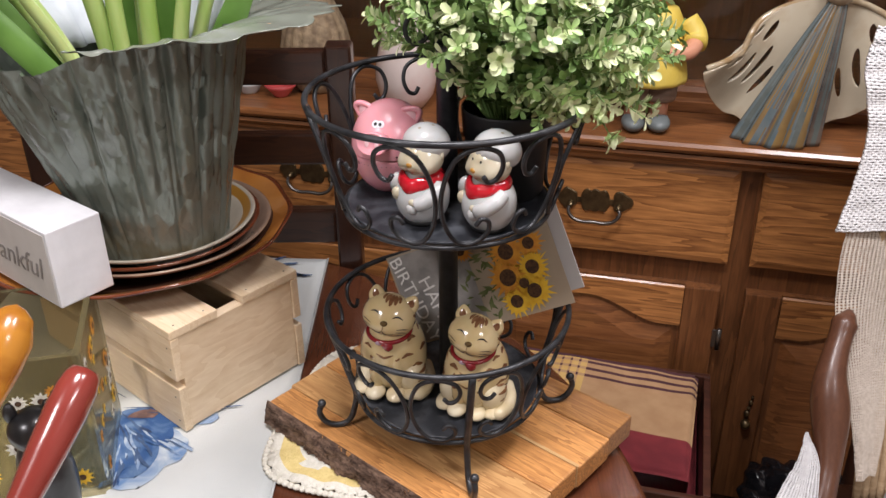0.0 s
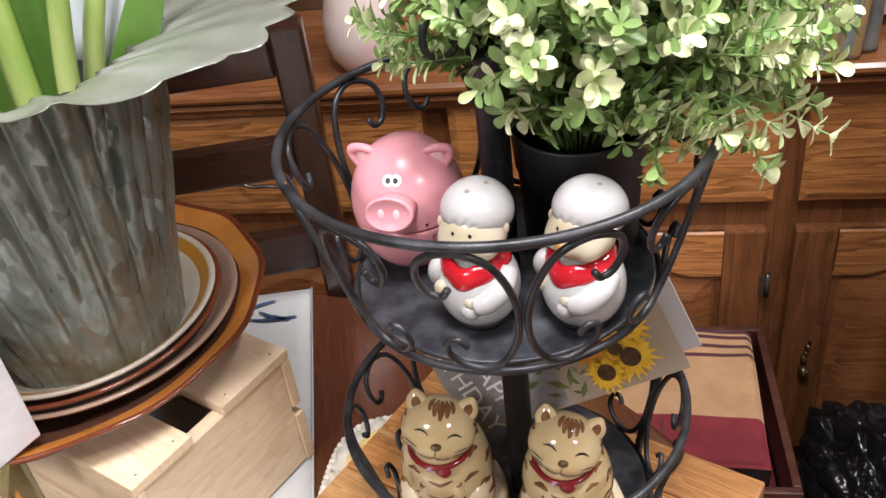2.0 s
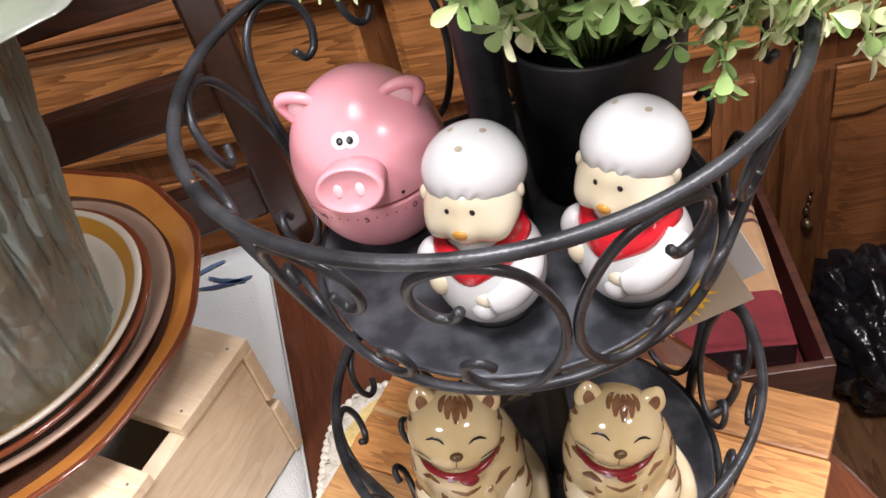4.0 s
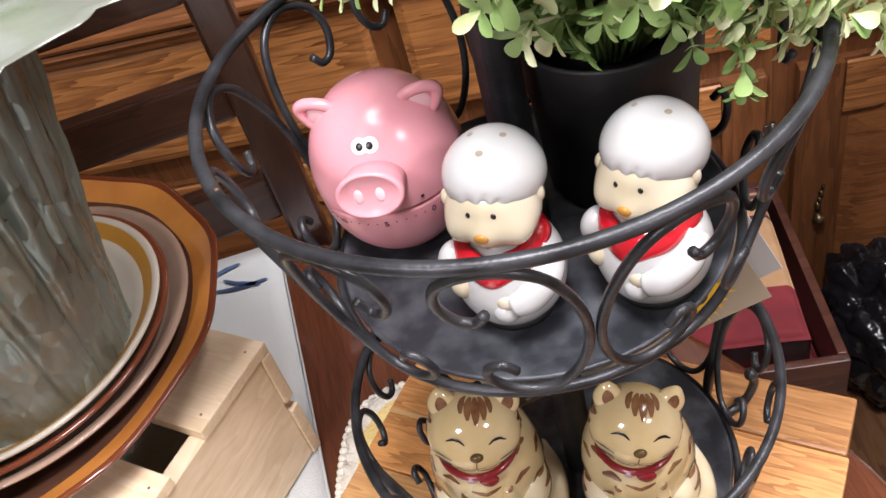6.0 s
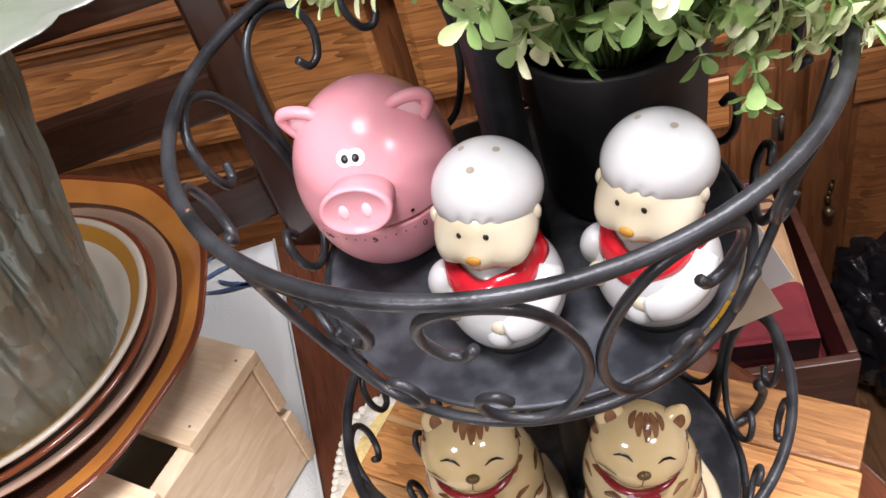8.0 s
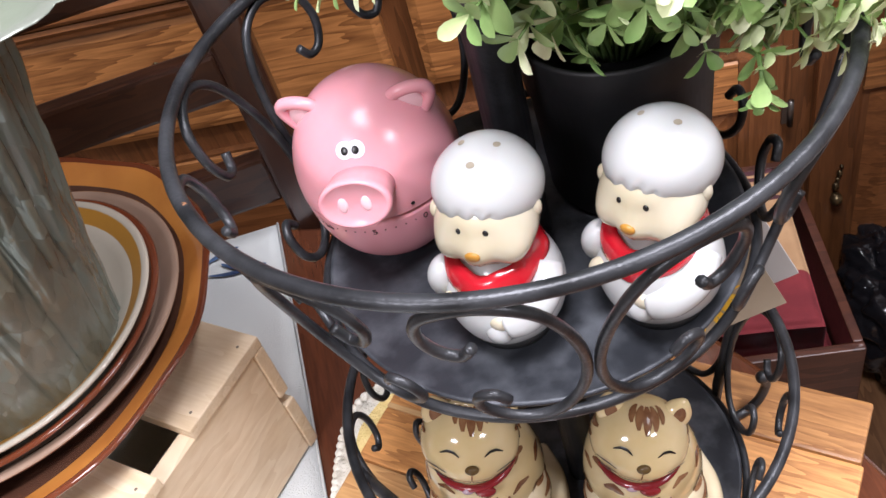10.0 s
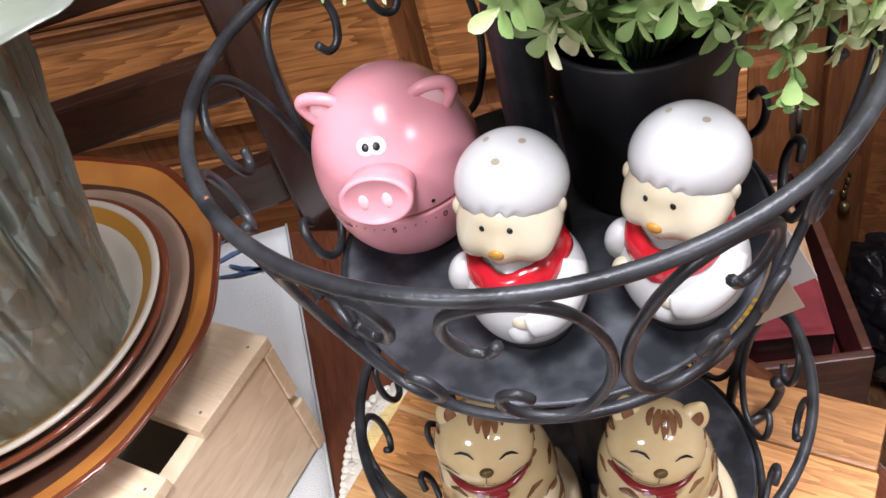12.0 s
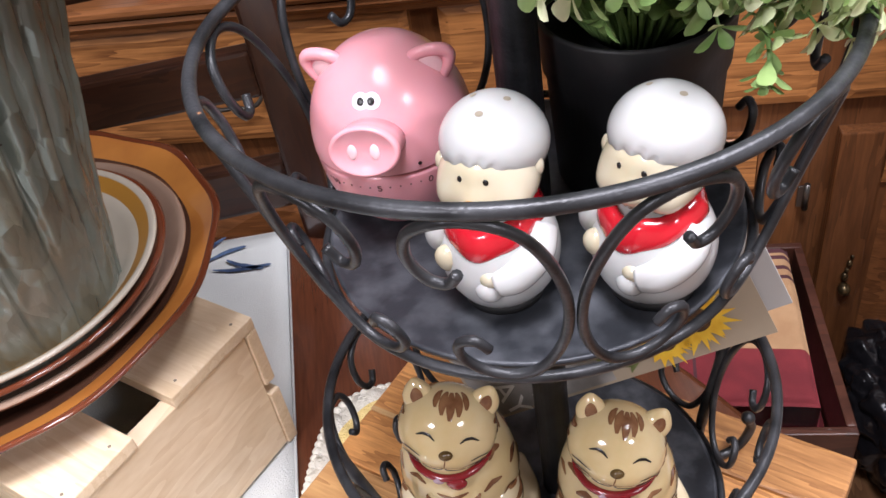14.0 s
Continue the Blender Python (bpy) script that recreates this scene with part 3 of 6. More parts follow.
for ln, a, x, y in ((0.12, 8, FX, FY), (0.11, -2, FX + 0.03, FY + 0.01), (0.09, 160, FX, FY + 0.03), (0.1, -100, FX, FY), (0.08, -70, FX, FY), (0.07, -50, FX, FY)):
    petal(x, y, ln, 0.0035, a, INDIGO_DARK, "printed_line", 0.7565)
for x, y, ln, a in ((-0.255, 0.375, 0.06, -15), (-0.27, 0.385, 0.05, 12), (-0.30, 0.38, 0.07, 30), (-0.24, 0.385, 0.045, -40)):
    petal(x, y, ln, 0.007, a, INDIGO_DARK, "printed_leaf", 0.7563)

# crocheted doily under the board
CROCHET = material("crochet", (0.80, 0.77, 0.68), 0.95, second=(0.70, 0.67, 0.57), scale=180, bump=1.0, bump_scale=420)
CROCHET_Y = material("yellow_crochet", (0.80, 0.64, 0.28), 0.95, second=(0.72, 0.56, 0.22), scale=180, bump=1.0, bump_scale=420)
doily = empty("doily", pose(-0.054, 0.033, 0.7505, 0, 0, -14), "white and yellow crocheted doily under the board", "doily")


def rounded(a, half, p=5.0):
    c, s = abs(math.cos(a)), abs(math.sin(a))
    return half / (c ** p + s ** p) ** (1 / p)


def doily_geo():
    v, f, mi = [], [], []
    seg = 288
    rad = (0.4, 0.62, 0.78, 0.84, 0.93, 1.0)
    for i, k in enumerate(rad):
        for j in range(seg):
            a = 2 * math.pi * j / seg
            r = rounded(a, 0.124) * k
            if i >= 5:
                r += 0.0045 * abs(math.sin(36 * a))
            z = 0.0052 + 0.0022 * math.sin(23 * a) * k ** 4 + 0.001 * noise.noise((a * 9, k * 7, 0))
            v.append((r * math.cos(a), r * math.sin(a), max(z, 0.0032)))
    for i in range(len(rad) - 1):
        for j in range(seg):
            f.append((i * seg + j, i * seg + (j + 1) % seg, (i + 1) * seg + (j + 1) % seg, (i + 1) * seg + j))
            mi.append(1 if i == 3 or (i == 2 and j % 24 < 15) else 0)
    return v, f, mi


d = part("body", doily_geo(), [CROCHET, CROCHET_Y], doily)
d.modifiers.new("thick", "SOLIDIFY").thickness = 0.003
N = 150
edge = []
for k in range(N):
    a = 2 * math.pi * k / N
    r = rounded(a, 0.126) + 0.003
    edge.append(Blob((r * math.cos(a), r * math.sin(a), 0.0048), (0.0042, 0.0042, 0.003)).geo(0, 8, 6))
part("shell_edging", merge(*edge), CROCHET, doily, "scalloped shell edging")

# ---- serving board ----
E1 = -41.0
board = empty("serving_board", pose(-0.205, 0.025, 0.760, 0, 0, E1), "striped acacia wood serving board with one bark edge", "serving board")
widths = (0.040, 0.052, 0.046, 0.058, 0.048)
y = 0.0
LIGHT_STRIP = wood("pale_strip", (0.62, 0.40, 0.19), (0.48, 0.27, 0.11), 0.4, (1, 9, 9), 6, 6, 0.12, 0.1)
for k, w in enumerate(widths):
    part("plank", block(0.004 if k == 0 else 0.0, 0.32 + 0.002 * (k % 2), y + (0.006 if k == 0 else 0.0004), y + w - 0.0004, 0.0, 0.028, 0.0025), ACACIA if k != 1 else wood("plank_pale", (0.56, 0.32, 0.13), (0.34, 0.16, 0.06), 0.38, (1, 9, 9), 6, 8, 0.15, 0.1), board, smooth=False)
    y += w
part("pale_strip", block(0.0005, 0.3205, 0.1375, 0.1415, 0.0005, 0.0284, 0.0008), LIGHT_STRIP, board, "pale inlaid strip", False)
v, f = [], []
n, m = 220, 9
for i in range(n + 1):
    x = 0.001 + 0.318 * i / n
    for j in range(m):
        u = j / (m - 1)
        out = 0.0015 + 0.0075 * (1 - u) ** 0.8 + 0.006 * noise.noise((x * 45, u * 2, 1)) + 0.0035 * noise.noise((x * 150, u * 6, 2)) + 0.002 * noise.noise((x * 400, u * 12, 3))
        v.append((x, 0.0068 - max(out, 0.0004) if j < m - 1 else 0.0062, 0.0002 + 0.0276 * u))
f = [(i * m + j, (i + 1) * m + j, (i + 1) * m + j + 1, i * m + j + 1) for i in range(n) for j in range(m - 1)]
f += [tuple(range(m)), tuple(n * m + j for j in range(m))[::-1]]
part("bark_edge", (v, f), BARK, board, "rough brown bark edge")

# ---- the two-tier stand ----
stand = empty("tiered_stand", pose(0, 0, 0.788), "black wrought-iron two-tier basket stand with scrollwork", "tiered stand")
Z0 = 0.788


def basket(name, zb, rb, zr, rr, phase, dx, dy):
    zb, zr = zb - Z0, zr - Z0
    b = part(name, moved(ring(rr, zr, 0.0029, 96, 10), pose(dx, dy, 0)), IRON, stand, "round wire basket")
    part("base_ring", ring(rb, zb, 0.0024, 80, 8), IRON, b)
    part("tray", lathe([(0, zb + 0.0005), (rb - 0.004, zb + 0.0005), (rb - 0.0025, zb + 0.0045), (rb - 0.0045, zb + 0.0045), (rb - 0.007, zb + 0.0025), (0.03, zb + 0.0028), (0, zb + 0.003)], 72), IRON_PAN, b, "dark sheet-metal tray with grey scuffs")
    keys = [(18.0, 0.70), (20.2, 0.645), (23.6, 0.67), (25.4, 0.78), (23.0, 0.905), (15.5, 0.962), (8, 0.89), (3.2, 0.70), (1.15, 0.47), (2.4, 0.26), (7, 0.095), (13.5, 0.045), (19.5, 0.075), (23.3, 0.16), (22.6, 0.26), (19.2, 0.29), (16.8, 0.235)]
    for k in range(6):
        for s in (-1, 1):
            pts = []
            for a, h, _ in [(p.x, p.y, 0) for p in glide([(a, h, 0) for a, h in keys], 6)]:
                w = radians(phase + 60 * k + s * a)
                r = rb + (rr - rb) * (h ** 0.9) + 0.0004
                pts.append((r * math.cos(w) + dx * h, r * math.sin(w) + dy * h, zb + (zr - zb) * h))
            part("scroll", tube(pts, 0.0021, 8), IRON, b)
    return b


upper = basket("upper_basket", 1.0429, 0.0959, 1.1478, 0.1252, -94, 0, 0)
lower = basket("lower_basket", 0.8313, 0.0949, 0.9205, 0.1222, -110, -0.001, 0.010)
part("rust_fleck", ring(0.0005, 0, 0.0012, 8, 6), RUST, upper, "rust speck on the rim", at=pose(-0.119, -0.0375, 1.1495 - Z0))
part("post", lathe([(0, 0.040), (0.0095, 0.040), (0.0095, 0.398), (0.0115, 0.400), (0.0115, 0.404), (0.006, 0.408), (0, 0.409)], 24), IRON, stand)
for a in (-80, -172, 11, 100):
    keys = [(0.1225, 0.132), (0.1095, 0.085), (0.098, 0.045), (0.0995, 0.025), (0.106, 0.0075), (0.118, 0.0025), (0.1305, 0.0075), (0.1365, 0.020), (0.134, 0.030)]
    w = radians(a)
    pts = [(p.x * math.cos(w), p.x * math.sin(w) + 0.010 * max(0, p.y - 0.045) / 0.087, p.y) for p in glide([(r, z, 0) for r, z in keys], 6)]
    leg = part("leg", tube(pts, [0.0036 if i < 12 else 0.0032 for i in range(len(pts))], 8), IRON, stand)
    part("ball_end", Blob((0.1335 * math.cos(w), 0.1335 * math.sin(w), 0.032), (0.0046, 0.0046, 0.0046)).geo(0, 12, 8), IRON, leg)
for k in range(4):
    w = radians(-160 + 90 * k)
    keys = [(0.001, 0.403), (0.004, 0.416), (0.014, 0.428), (0.027, 0.433), (0.036, 0.425), (0.036, 0.413), (0.028, 0.406), (0.019, 0.410), (0.018, 0.417)]
    part("finial_scroll", tube([(p.x * math.cos(w), p.x * math.sin(w), p.y) for p in glide([(r, z, 0) for r, z in keys], 6)], 0.0022, 8), IRON, stand)

# ---- in the upper basket ----
TRAY_U, TRAY_L = 1.0462, 0.8346


def bear_geo(holes):
    """Bear cook, 88 mm high, its cap set back: body, arms, scarf, head, cap; slots: white, cream, red, ochre, black, hole, rubber."""
    up = Euler((radians(-13), 0, 0)).to_matrix()
    head = Blob((0, 0.0012, 0.0595), (0.0192, 0.0178, 0.0182), [(0, -24, 0.20, 15), (44, -27, 0.20, 20), (-44, -27, 0.20, 20), (22, -40, -0.04, 10), (-22, -40, -0.04, 10), (0, -52, 0.05, 16), (66, -10, 0.06, 22), (-66, -10, 0.06, 22), (0, 22, 0.03, 25), (15, 4, -0.03, 9), (-15, 4, -0.03, 9)], turn=up)
    back = Euler((radians(-15), 0, 0)).to_matrix()
    fringe = [(0, -90, -0.30, 58), (180, -20, 0.05, 50), (0, 90, 0.03, 40), (0, -30, -0.06, 30)]
    for az, el, deep in ((-18, -14, 0.040), (-15, -6, 0.030), (-12, 1, 0.014), (3, -14, 0.055), (5, -6, 0.042), (8, 2, 0.022), (18, -13, 0.040), (21, -5, 0.024), (-36, -14, 0.022), (38, -14, 0.022)):
        fringe += [(az, el, -deep, 4.0), (az - 7, el, 0.4 * deep, 5.0)]
    cap = Blob((0, 0.0074, 0.0678), (0.0212, 0.0224, 0.0192), fringe, turn=back)
    body = Blob((0, 0, 0.0248), (0.0240, 0.0234, 0.0262), [(0, -14, 0.04, 35), (90, -40, 0.05, 40), (-90, -40, 0.05, 40), (0, -50, 0.05, 40), (180, -40, 0.05, 45), (90, 32, 0.05, 32), (-90, 32, 0.05, 32)])
    parts = [head.geo(1, 56, 36), cap.geo(0, 144, 60), body.geo(0, 56, 32)]
    for s in (-1, 1):
        parts.append(Blob((0.0178 * s, 0.0005 + 0.0025 * s, 0.0632), (0.0030, 0.0030, 0.0046)).geo(1, 14, 10))
    # one hand raised to the chest, the other arm across the belly
    parts.append(Blob((-0.0195, -0.0075, 0.0330), (0.0070, 0.0085, 0.0122), turn=Euler((radians(20), radians(16), radians(-18))).to_matrix()).geo(0, 20, 14))
    parts.append(Blob((-0.0140, -0.0182, 0.0290), (0.0052, 0.0044, 0.0056), [(0, -60, 0.1, 25)]).geo(1, 16, 10))
    sleeve = glide([(0.0205, -0.0020, 0.0385), (0.0205, -0.0110, 0.0330), (0.0150, -0.0185, 0.0270), (0.0080, -0.0215, 0.0235)], 6)
    parts.append(tube(sleeve, [0.0058 + 0.0012 * math.sin(math.pi * i / (len(sleeve) - 1)) for i in range(len(sleeve))], 16, False, 0))
    parts.append(Blob((0.0052, -0.0222, 0.0255), (0.0046, 0.0032, 0.0040)).geo(1, 16, 10))
    parts.append(Blob((0.0040, -0.0218, 0.0195), (0.0058, 0.0048, 0.0056)).geo(0, 20, 12))
    # scarf: a soft ring with a pointed front
    v, f = [], []
    n, m = 64, 10
    for i in range(n):
        a = 2 * math.pi * i / n
        front = max(0, -math.sin(a)) ** 3
        for j in range(m):
            b = 2 * math.pi * j / m
            r = 0.0168 + 0.0030 * math.cos(b) - 0.0020 * math.sin(b) + 0.0004 * math.sin(7 * a) + 0.0032 * front
            z = 0.0440 + (0.0044 + 0.0026 * front) * math.sin(b) - 0.0050 * front + 0.0004 * math.sin(9 * a)
            v.append((r * math.cos(a), r * math.sin(a) * 0.97, z))
    f = [(i * m + j, ((i + 1) % n) * m + j, ((i + 1) % n) * m + (j + 1) % m, i * m + (j + 1) % m) for i in range(n) for j in range(m)]
    parts.append((v, f, [2] * len(f)))
    for s in (-1, 1):
        parts.append(Blob(head.at(15.5 * s, 8, -0.0003), (0.00125, 0.0008, 0.00145)).geo(4, 12, 8))
    parts.append(Blob(head.at(0, -17, -0.0003), (0.0030, 0.0013, 0.0020), [(0, -90, 0.3, 40)]).geo(3, 16, 10))
    parts.append(head.spot(2, -40, 0.0019, 0.0009, 2))
    parts.append(head.stroke([(-2, -37), (-14, -38), (-27, -42)], 0.0006, 7))
    parts.append(head.stroke([(2, -37), (14, -38), (27, -42)], 0.0006, 7))
    for az, el in holes:
        parts.append(cap.spot(az, el, 0.0016, 0.0013, 5))
    parts.append(lathe([(0, 0.0), (0.0168, 0.0), (0.0174, 0.003), (0.0166, 0.005), (0, 0.005)], 32, [6] * 4))
    return merge(*parts)


BEAR = [WHITE_GLAZE, CREAM_GLAZE, RED_GLAZE, GOLD_PAINT, BLACK_PAINT, HOLE, BLACK_RUBBER, MOUTH_LINE]
for kind, at, holes, lab in (
        ("salt_shaker", pose(-0.0222, -0.0445, TRAY_U, 0, 0, -33), ((0, 52), (-62, 70), (62, 70)), "glazed white ceramic bear cook shaker with three holes"),
        ("pepper_shaker", pose(0.0358, -0.0605, TRAY_U, 0, 0, -51), ((-56, 68), (56, 68)), "glazed white ceramic bear cook shaker with two holes")):
    bear = tagged(part(kind, bear_geo(holes), BEAR), lab, "shaker", "bear shakers")
    bear.matrix_world = at

# pig kitchen timer
SEAM = 0.0385
pig = empty("kitchen_timer", pose(-0.0537, 0.0312, TRAY_U, 0, 0, -19), "pink plastic pig-shaped kitchen timer with a printed dial", "kitchen timer")


def pig_r(z):
    t = (z - 0.0420) / (0.0432 if z > 0.0420 else 0.0470)
    return 0.0366 * math.sqrt(max(0, 1 - abs(t) ** (2.0 if z > 0.0420 else 2.5)))


prof = [(pig_r(z), z) for z in [SEAM + 0.0006 + (0.08515 - SEAM) * (1 - math.cos(math.pi * i / 44)) / 2 for i in range(45)]]
pig_top = part("upper_shell", lathe([(0.0345, SEAM + 0.0001), (0.0358, SEAM)] + prof + [(0, 0.08520)], 96), PINK, pig)
low = [(0.0, 0.0), (0.018, 0.0), (0.0205, 0.0012)] + [(pig_r(z) * 0.990, z) for z in [0.003 + (SEAM - 0.0045) * i / 18 for i in range(19)]] + [(0.0350, SEAM - 0.0007)]
pig_low = part("lower_dial", lathe(low, 96), PINK, pig)
snout = part("snout", moved(lathe([(0, -0.012), (0.0146, -0.012), (0.0152, 0.006), (0.0162, 0.0105), (0.0164, 0.0122), (0.0158, 0.0136), (0.0145, 0.0141), (0.0138, 0.0134), (0, 0.0130)], 56), Matrix.Diagonal((0.93, 0.66, 1, 1))), PINK, pig_top, "", True, pose(0.001, -0.0335, 0.0553, 76))
for s in (-1, 1):
    part("nostril", Blob((0.0048 * s, 0.0, 0.0130), (0.0022, 0.0036, 0.0007)).geo(0, 16, 8), PINK_PALE, snout, "pale pink nostril")
pb = Blob((0, 0, 0.0420), (0.0366, 0.0366, 0.0432))
eye = part("eye_print", merge(pb.spot(-5, 41.5, 0.0037, 0.0037, 0), pb.spot(5, 41.5, 0.0037, 0.0037, 0), pb.spot(0, 41, 0.0036, 0.0028, 0)), WHITE_PAINT, pig_top, "white eye print")
part("pupil", pb.spot(-4.6, 41, 0.0015, 0.0017, 0, 0.0009), BLACK_PAINT, eye, "black pupil")
part("pupil", pb.spot(4.6, 41, 0.0015, 0.0017, 0, 0.0009), BLACK_PAINT, eye, "black pupil")
part("mark", pb.spot(31, 0.5, 0.0009, 0.0009, 0, 0.0004), BLACK_PAINT, pig_top, "black dot mark")


def ear_geo(s):
    """A thick ear with a rounded outer corner, hollow in front."""
    rim = glide([(-0.0085 * s, 0, -0.0075), (-0.0080 * s, 0, 0.0020), (-0.0025 * s, 0, 0.0072), (0.0055 * s, 0, 0.0092), (0.0095 * s, 0, 0.0068), (0.0092 * s, 0, 0.0000), (0.0062 * s, 0, -0.0085)], 8)
    lip = tube(rim, 0.0031, 12)
    back = Blob((0.0005 * s, 0.0022, -0.0008), (0.0094, 0.0050, 0.0090), [(90 * s, 40, 0.12, 24)]).geo(0, 28, 18)
    return merge(lip, back)


for s_ in (-1, 1):
    ear = part("ear", ear_geo(s_), PINK, pig_top, "", True, pose(0.0218 * s_, -0.0050, 0.0740, 8, 16 * s_, 12 * s_) @ Matrix.Scale(0.9, 4))
    part("inner_ear", Blob((0.0005 * s_, -0.0010, -0.0006), (0.0076, 0.0020, 0.0072)).geo(0, 20, 12), PINK_PALE, ear, "pale pink inner ear")


def on_dial(az, z, out):
    r, a = pig_r(z) * 0.990 + out, radians(az)
    return Vector((r * math.sin(a), -r * math.cos(a), z))


for k in range(-11, 12):
    az = k * 7.2 + 8
    if (k + 1) % 5:
        part("dial_tick", Blob(on_dial(az, 0.0325, 0.0), (0.00036, 0.00036, 0.00036)).geo(0, 8, 6), DIAL_GREY, pig_low)


def words(text, size, mat, parent, m, name="lettering", depth=0.0001, bend=0.0):
    """Letters of the built-in font as a mesh."""
    cu = bpy.data.curves.new(name, "FONT")
    cu.body, cu.size, cu.align_x, cu.align_y, cu.extrude, cu.shear = text, size, "CENTER", "CENTER", depth, bend
    ob = bpy.data.objects.new(name, cu)
    scene.collection.objects.link(ob)
    bpy.context.view_layer.update()
    me = bpy.data.meshes.new_from_object(ob.evaluated_get(bpy.context.evaluated_depsgraph_get()))
    bpy.data.objects.remove(ob)
    me.materials.clear()
    me.materials.append(mat)
    out = new(name, me)
    out.parent = parent
    out.matrix_local = m
    return out


for az, mark in ((36.8, "0"), (0.8, "5"), (-35.2, "10")):
    words(mark, 0.0050, DIAL_GREY, pig_low, Matrix.Translation(on_dial(az, 0.0322, 0.0004)) @ pose(0, 0, 0, 90 + 14, 0, az), "dial_number")


# potted artificial plant
PX, PY = 0.0545, 0.0310
plant = empty("potted_plant", pose(PX, PY, TRAY_U), "small-leaved pale green artificial plant in a black plastic pot", "plant")
part("pot", lathe([(0, 0), (0.034, 0), (0.036, 0.003), (0.0388, 0.058), (0.0402, 0.0585), (0.0418, 0.082), (0.0412, 0.084), (0.0392, 0.083), (0.0375, 0.066), (0, 0.064)], 64), POT_BLACK, plant, "black plastic nursery pot", at=pose(0, -0.013, 0))


def leaf_faces(p, d, nor, length, width, curl):
    """A spoon-shaped leaf with a fold."""
    s = d.cross(nor).normalized()
    v = []
    for u, w in ((0.0, 0.12), (0.2, 0.40), (0.4, 0.80), (0.6, 1.0), (0.78, 0.95), (0.92, 0.60), (1.0, 0.0)):
        c = p + d * (length * u) + nor * (curl * length * u * u)
        lift = nor * (width * 0.16 * w)
        v += [c + s * (width * 0.5 * w) + lift, c, c - s * (width * 0.5 * w) + lift] if w else [c]
    f = []
    for i in range(5):
        a = 3 * i
        f += [(a, a + 1, a + 4, a + 3), (a + 1, a + 2, a + 5, a + 4)]
    f += [(15, 16, 18), (16, 17, 18)]
    return v, f


rng = random.Random(7)


def sprig(start, tip, pale, droop=0.02, leafy=1.0, size=1.0):
    """A thin stem set with pairs of leaves; pale ones near the tip."""
    a, b = Vector(start), Vector(tip)
    mid = (a + b) / 2 + Vector((rng.uniform(-0.01, 0.01), rng.uniform(-0.01, 0.01), droop))
    pts = glide([a, mid, b], 8)
    v, f, mi = tube(pts, [0.0011 - 0.0006 * i / len(pts) for i in range(len(pts))], 5)
    v, f, mi = list(v), list(f), list(mi)
    n = len(pts)
    count = max(5, int((b - a).length / 0.0085 * leafy))
    for k in range(count):
        u = 0.16 + 0.84 * k / (count - 1)
        i = min(n - 2, int(u * (n - 1)))
        w = u * (n - 1) - i
        p = pts[i].lerp(pts[i + 1], w)
        d = (pts[i + 1] - pts[i]).normalized()
        o = d.orthogonal().normalized()
        turn = Matrix.Rotation(k * 1.57 + rng.uniform(-0.35, 0.35), 3, d)
        end = k >= count - 2
        for s in ((-1, 1) if not end else (0, 1, 2, 3)):
            side = turn @ o * (s if not end else 1)
            if end:
                side = Matrix.Rotation(s * 1.57, 3, d) @ side
            out = (d * rng.uniform(0.45, 0.9) + side * rng.uniform(0.75, 1.1) + Vector((0, 0, 0.1))).normalized()
            up = (d - out * d.dot(out)).normalized()
            ln = size * rng.uniform(0.0105, 0.0155) * (0.75 if u > 0.9 else 1.0)
            q = leaf_faces(p, out, up, ln, ln * rng.uniform(0.44, 0.58), rng.uniform(-0.28, 0.05))
            base = len(v)
            v += q[0]
            f += [tuple(j + base for j in t) for t in q[1]]
            tone = 2 if rng.random() < (pale * (0.2 + 1.1 * u * u)) else 1
            mi += [tone] * len(q[1])
    part("sprig", (v, f, mi), [STEM, LEAF, LEAF_PALE], plant)


CX, CY, CZ = 0.012, -0.010, 0.145
for k in range(235):
    z = 1 - 1.5 * (k + 0.5) / 235
    a = k * 2.39996
    r = math.sqrt(1 - z * z)
    x, yy, zz = CX + 0.124 * r * math.cos(a), CY + 0.100 * r * math.sin(a), CZ + 0.110 * z
    x, yy, zz = x + rng.uniform(-0.013, 0.013), yy + rng.uniform(-0.013, 0.013), zz + rng.uniform(-0.012, 0.016)
    least = 0.108 - 0.55 * yy - 0.60 * max(0.0, x - 0.035)
    if zz < max(least, 0.084) or (x < -0.06 and zz < 0.15):
        continue
    sprig((0.016 * math.cos(a), 0.016 * math.sin(a) - 0.012, 0.070), (x, yy, zz), 0.34, 0.025 - 0.010 * z, 0.95, 1.10)


def tuft(at, lean, count, size):
    """A pale head of broad leaves at a sprig's end."""
    p, d = Vector(at), Vector(lean).normalized()
    o = d.orthogonal().normalized()
    v, f, mi = [], [], []
    for k in range(count):
        side = Matrix.Rotation(k * 2.39996 + rng.uniform(-0.2, 0.2), 3, d) @ o
        out = (d * rng.uniform(0.35, 1.0) + side * rng.uniform(0.5, 1.0)).normalized()
        ln = size * rng.uniform(0.0085, 0.0125)
        q = leaf_faces(p + d * rng.uniform(-0.004, 0.003), out, (d - out * d.dot(out)).normalized(), ln, ln * rng.uniform(0.52, 0.66), rng.uniform(-0.25, 0.05))
        b = len(v)
        v += q[0]
        f += [tuple(j + b for j in t) for t in q[1]]
        mi += [1 if k % 4 == 3 else 2] * len(q[1])
    part("leaf_tuft", (v, f, mi), [STEM, LEAF, LEAF_PALE], plant, "creamy white young leaves")


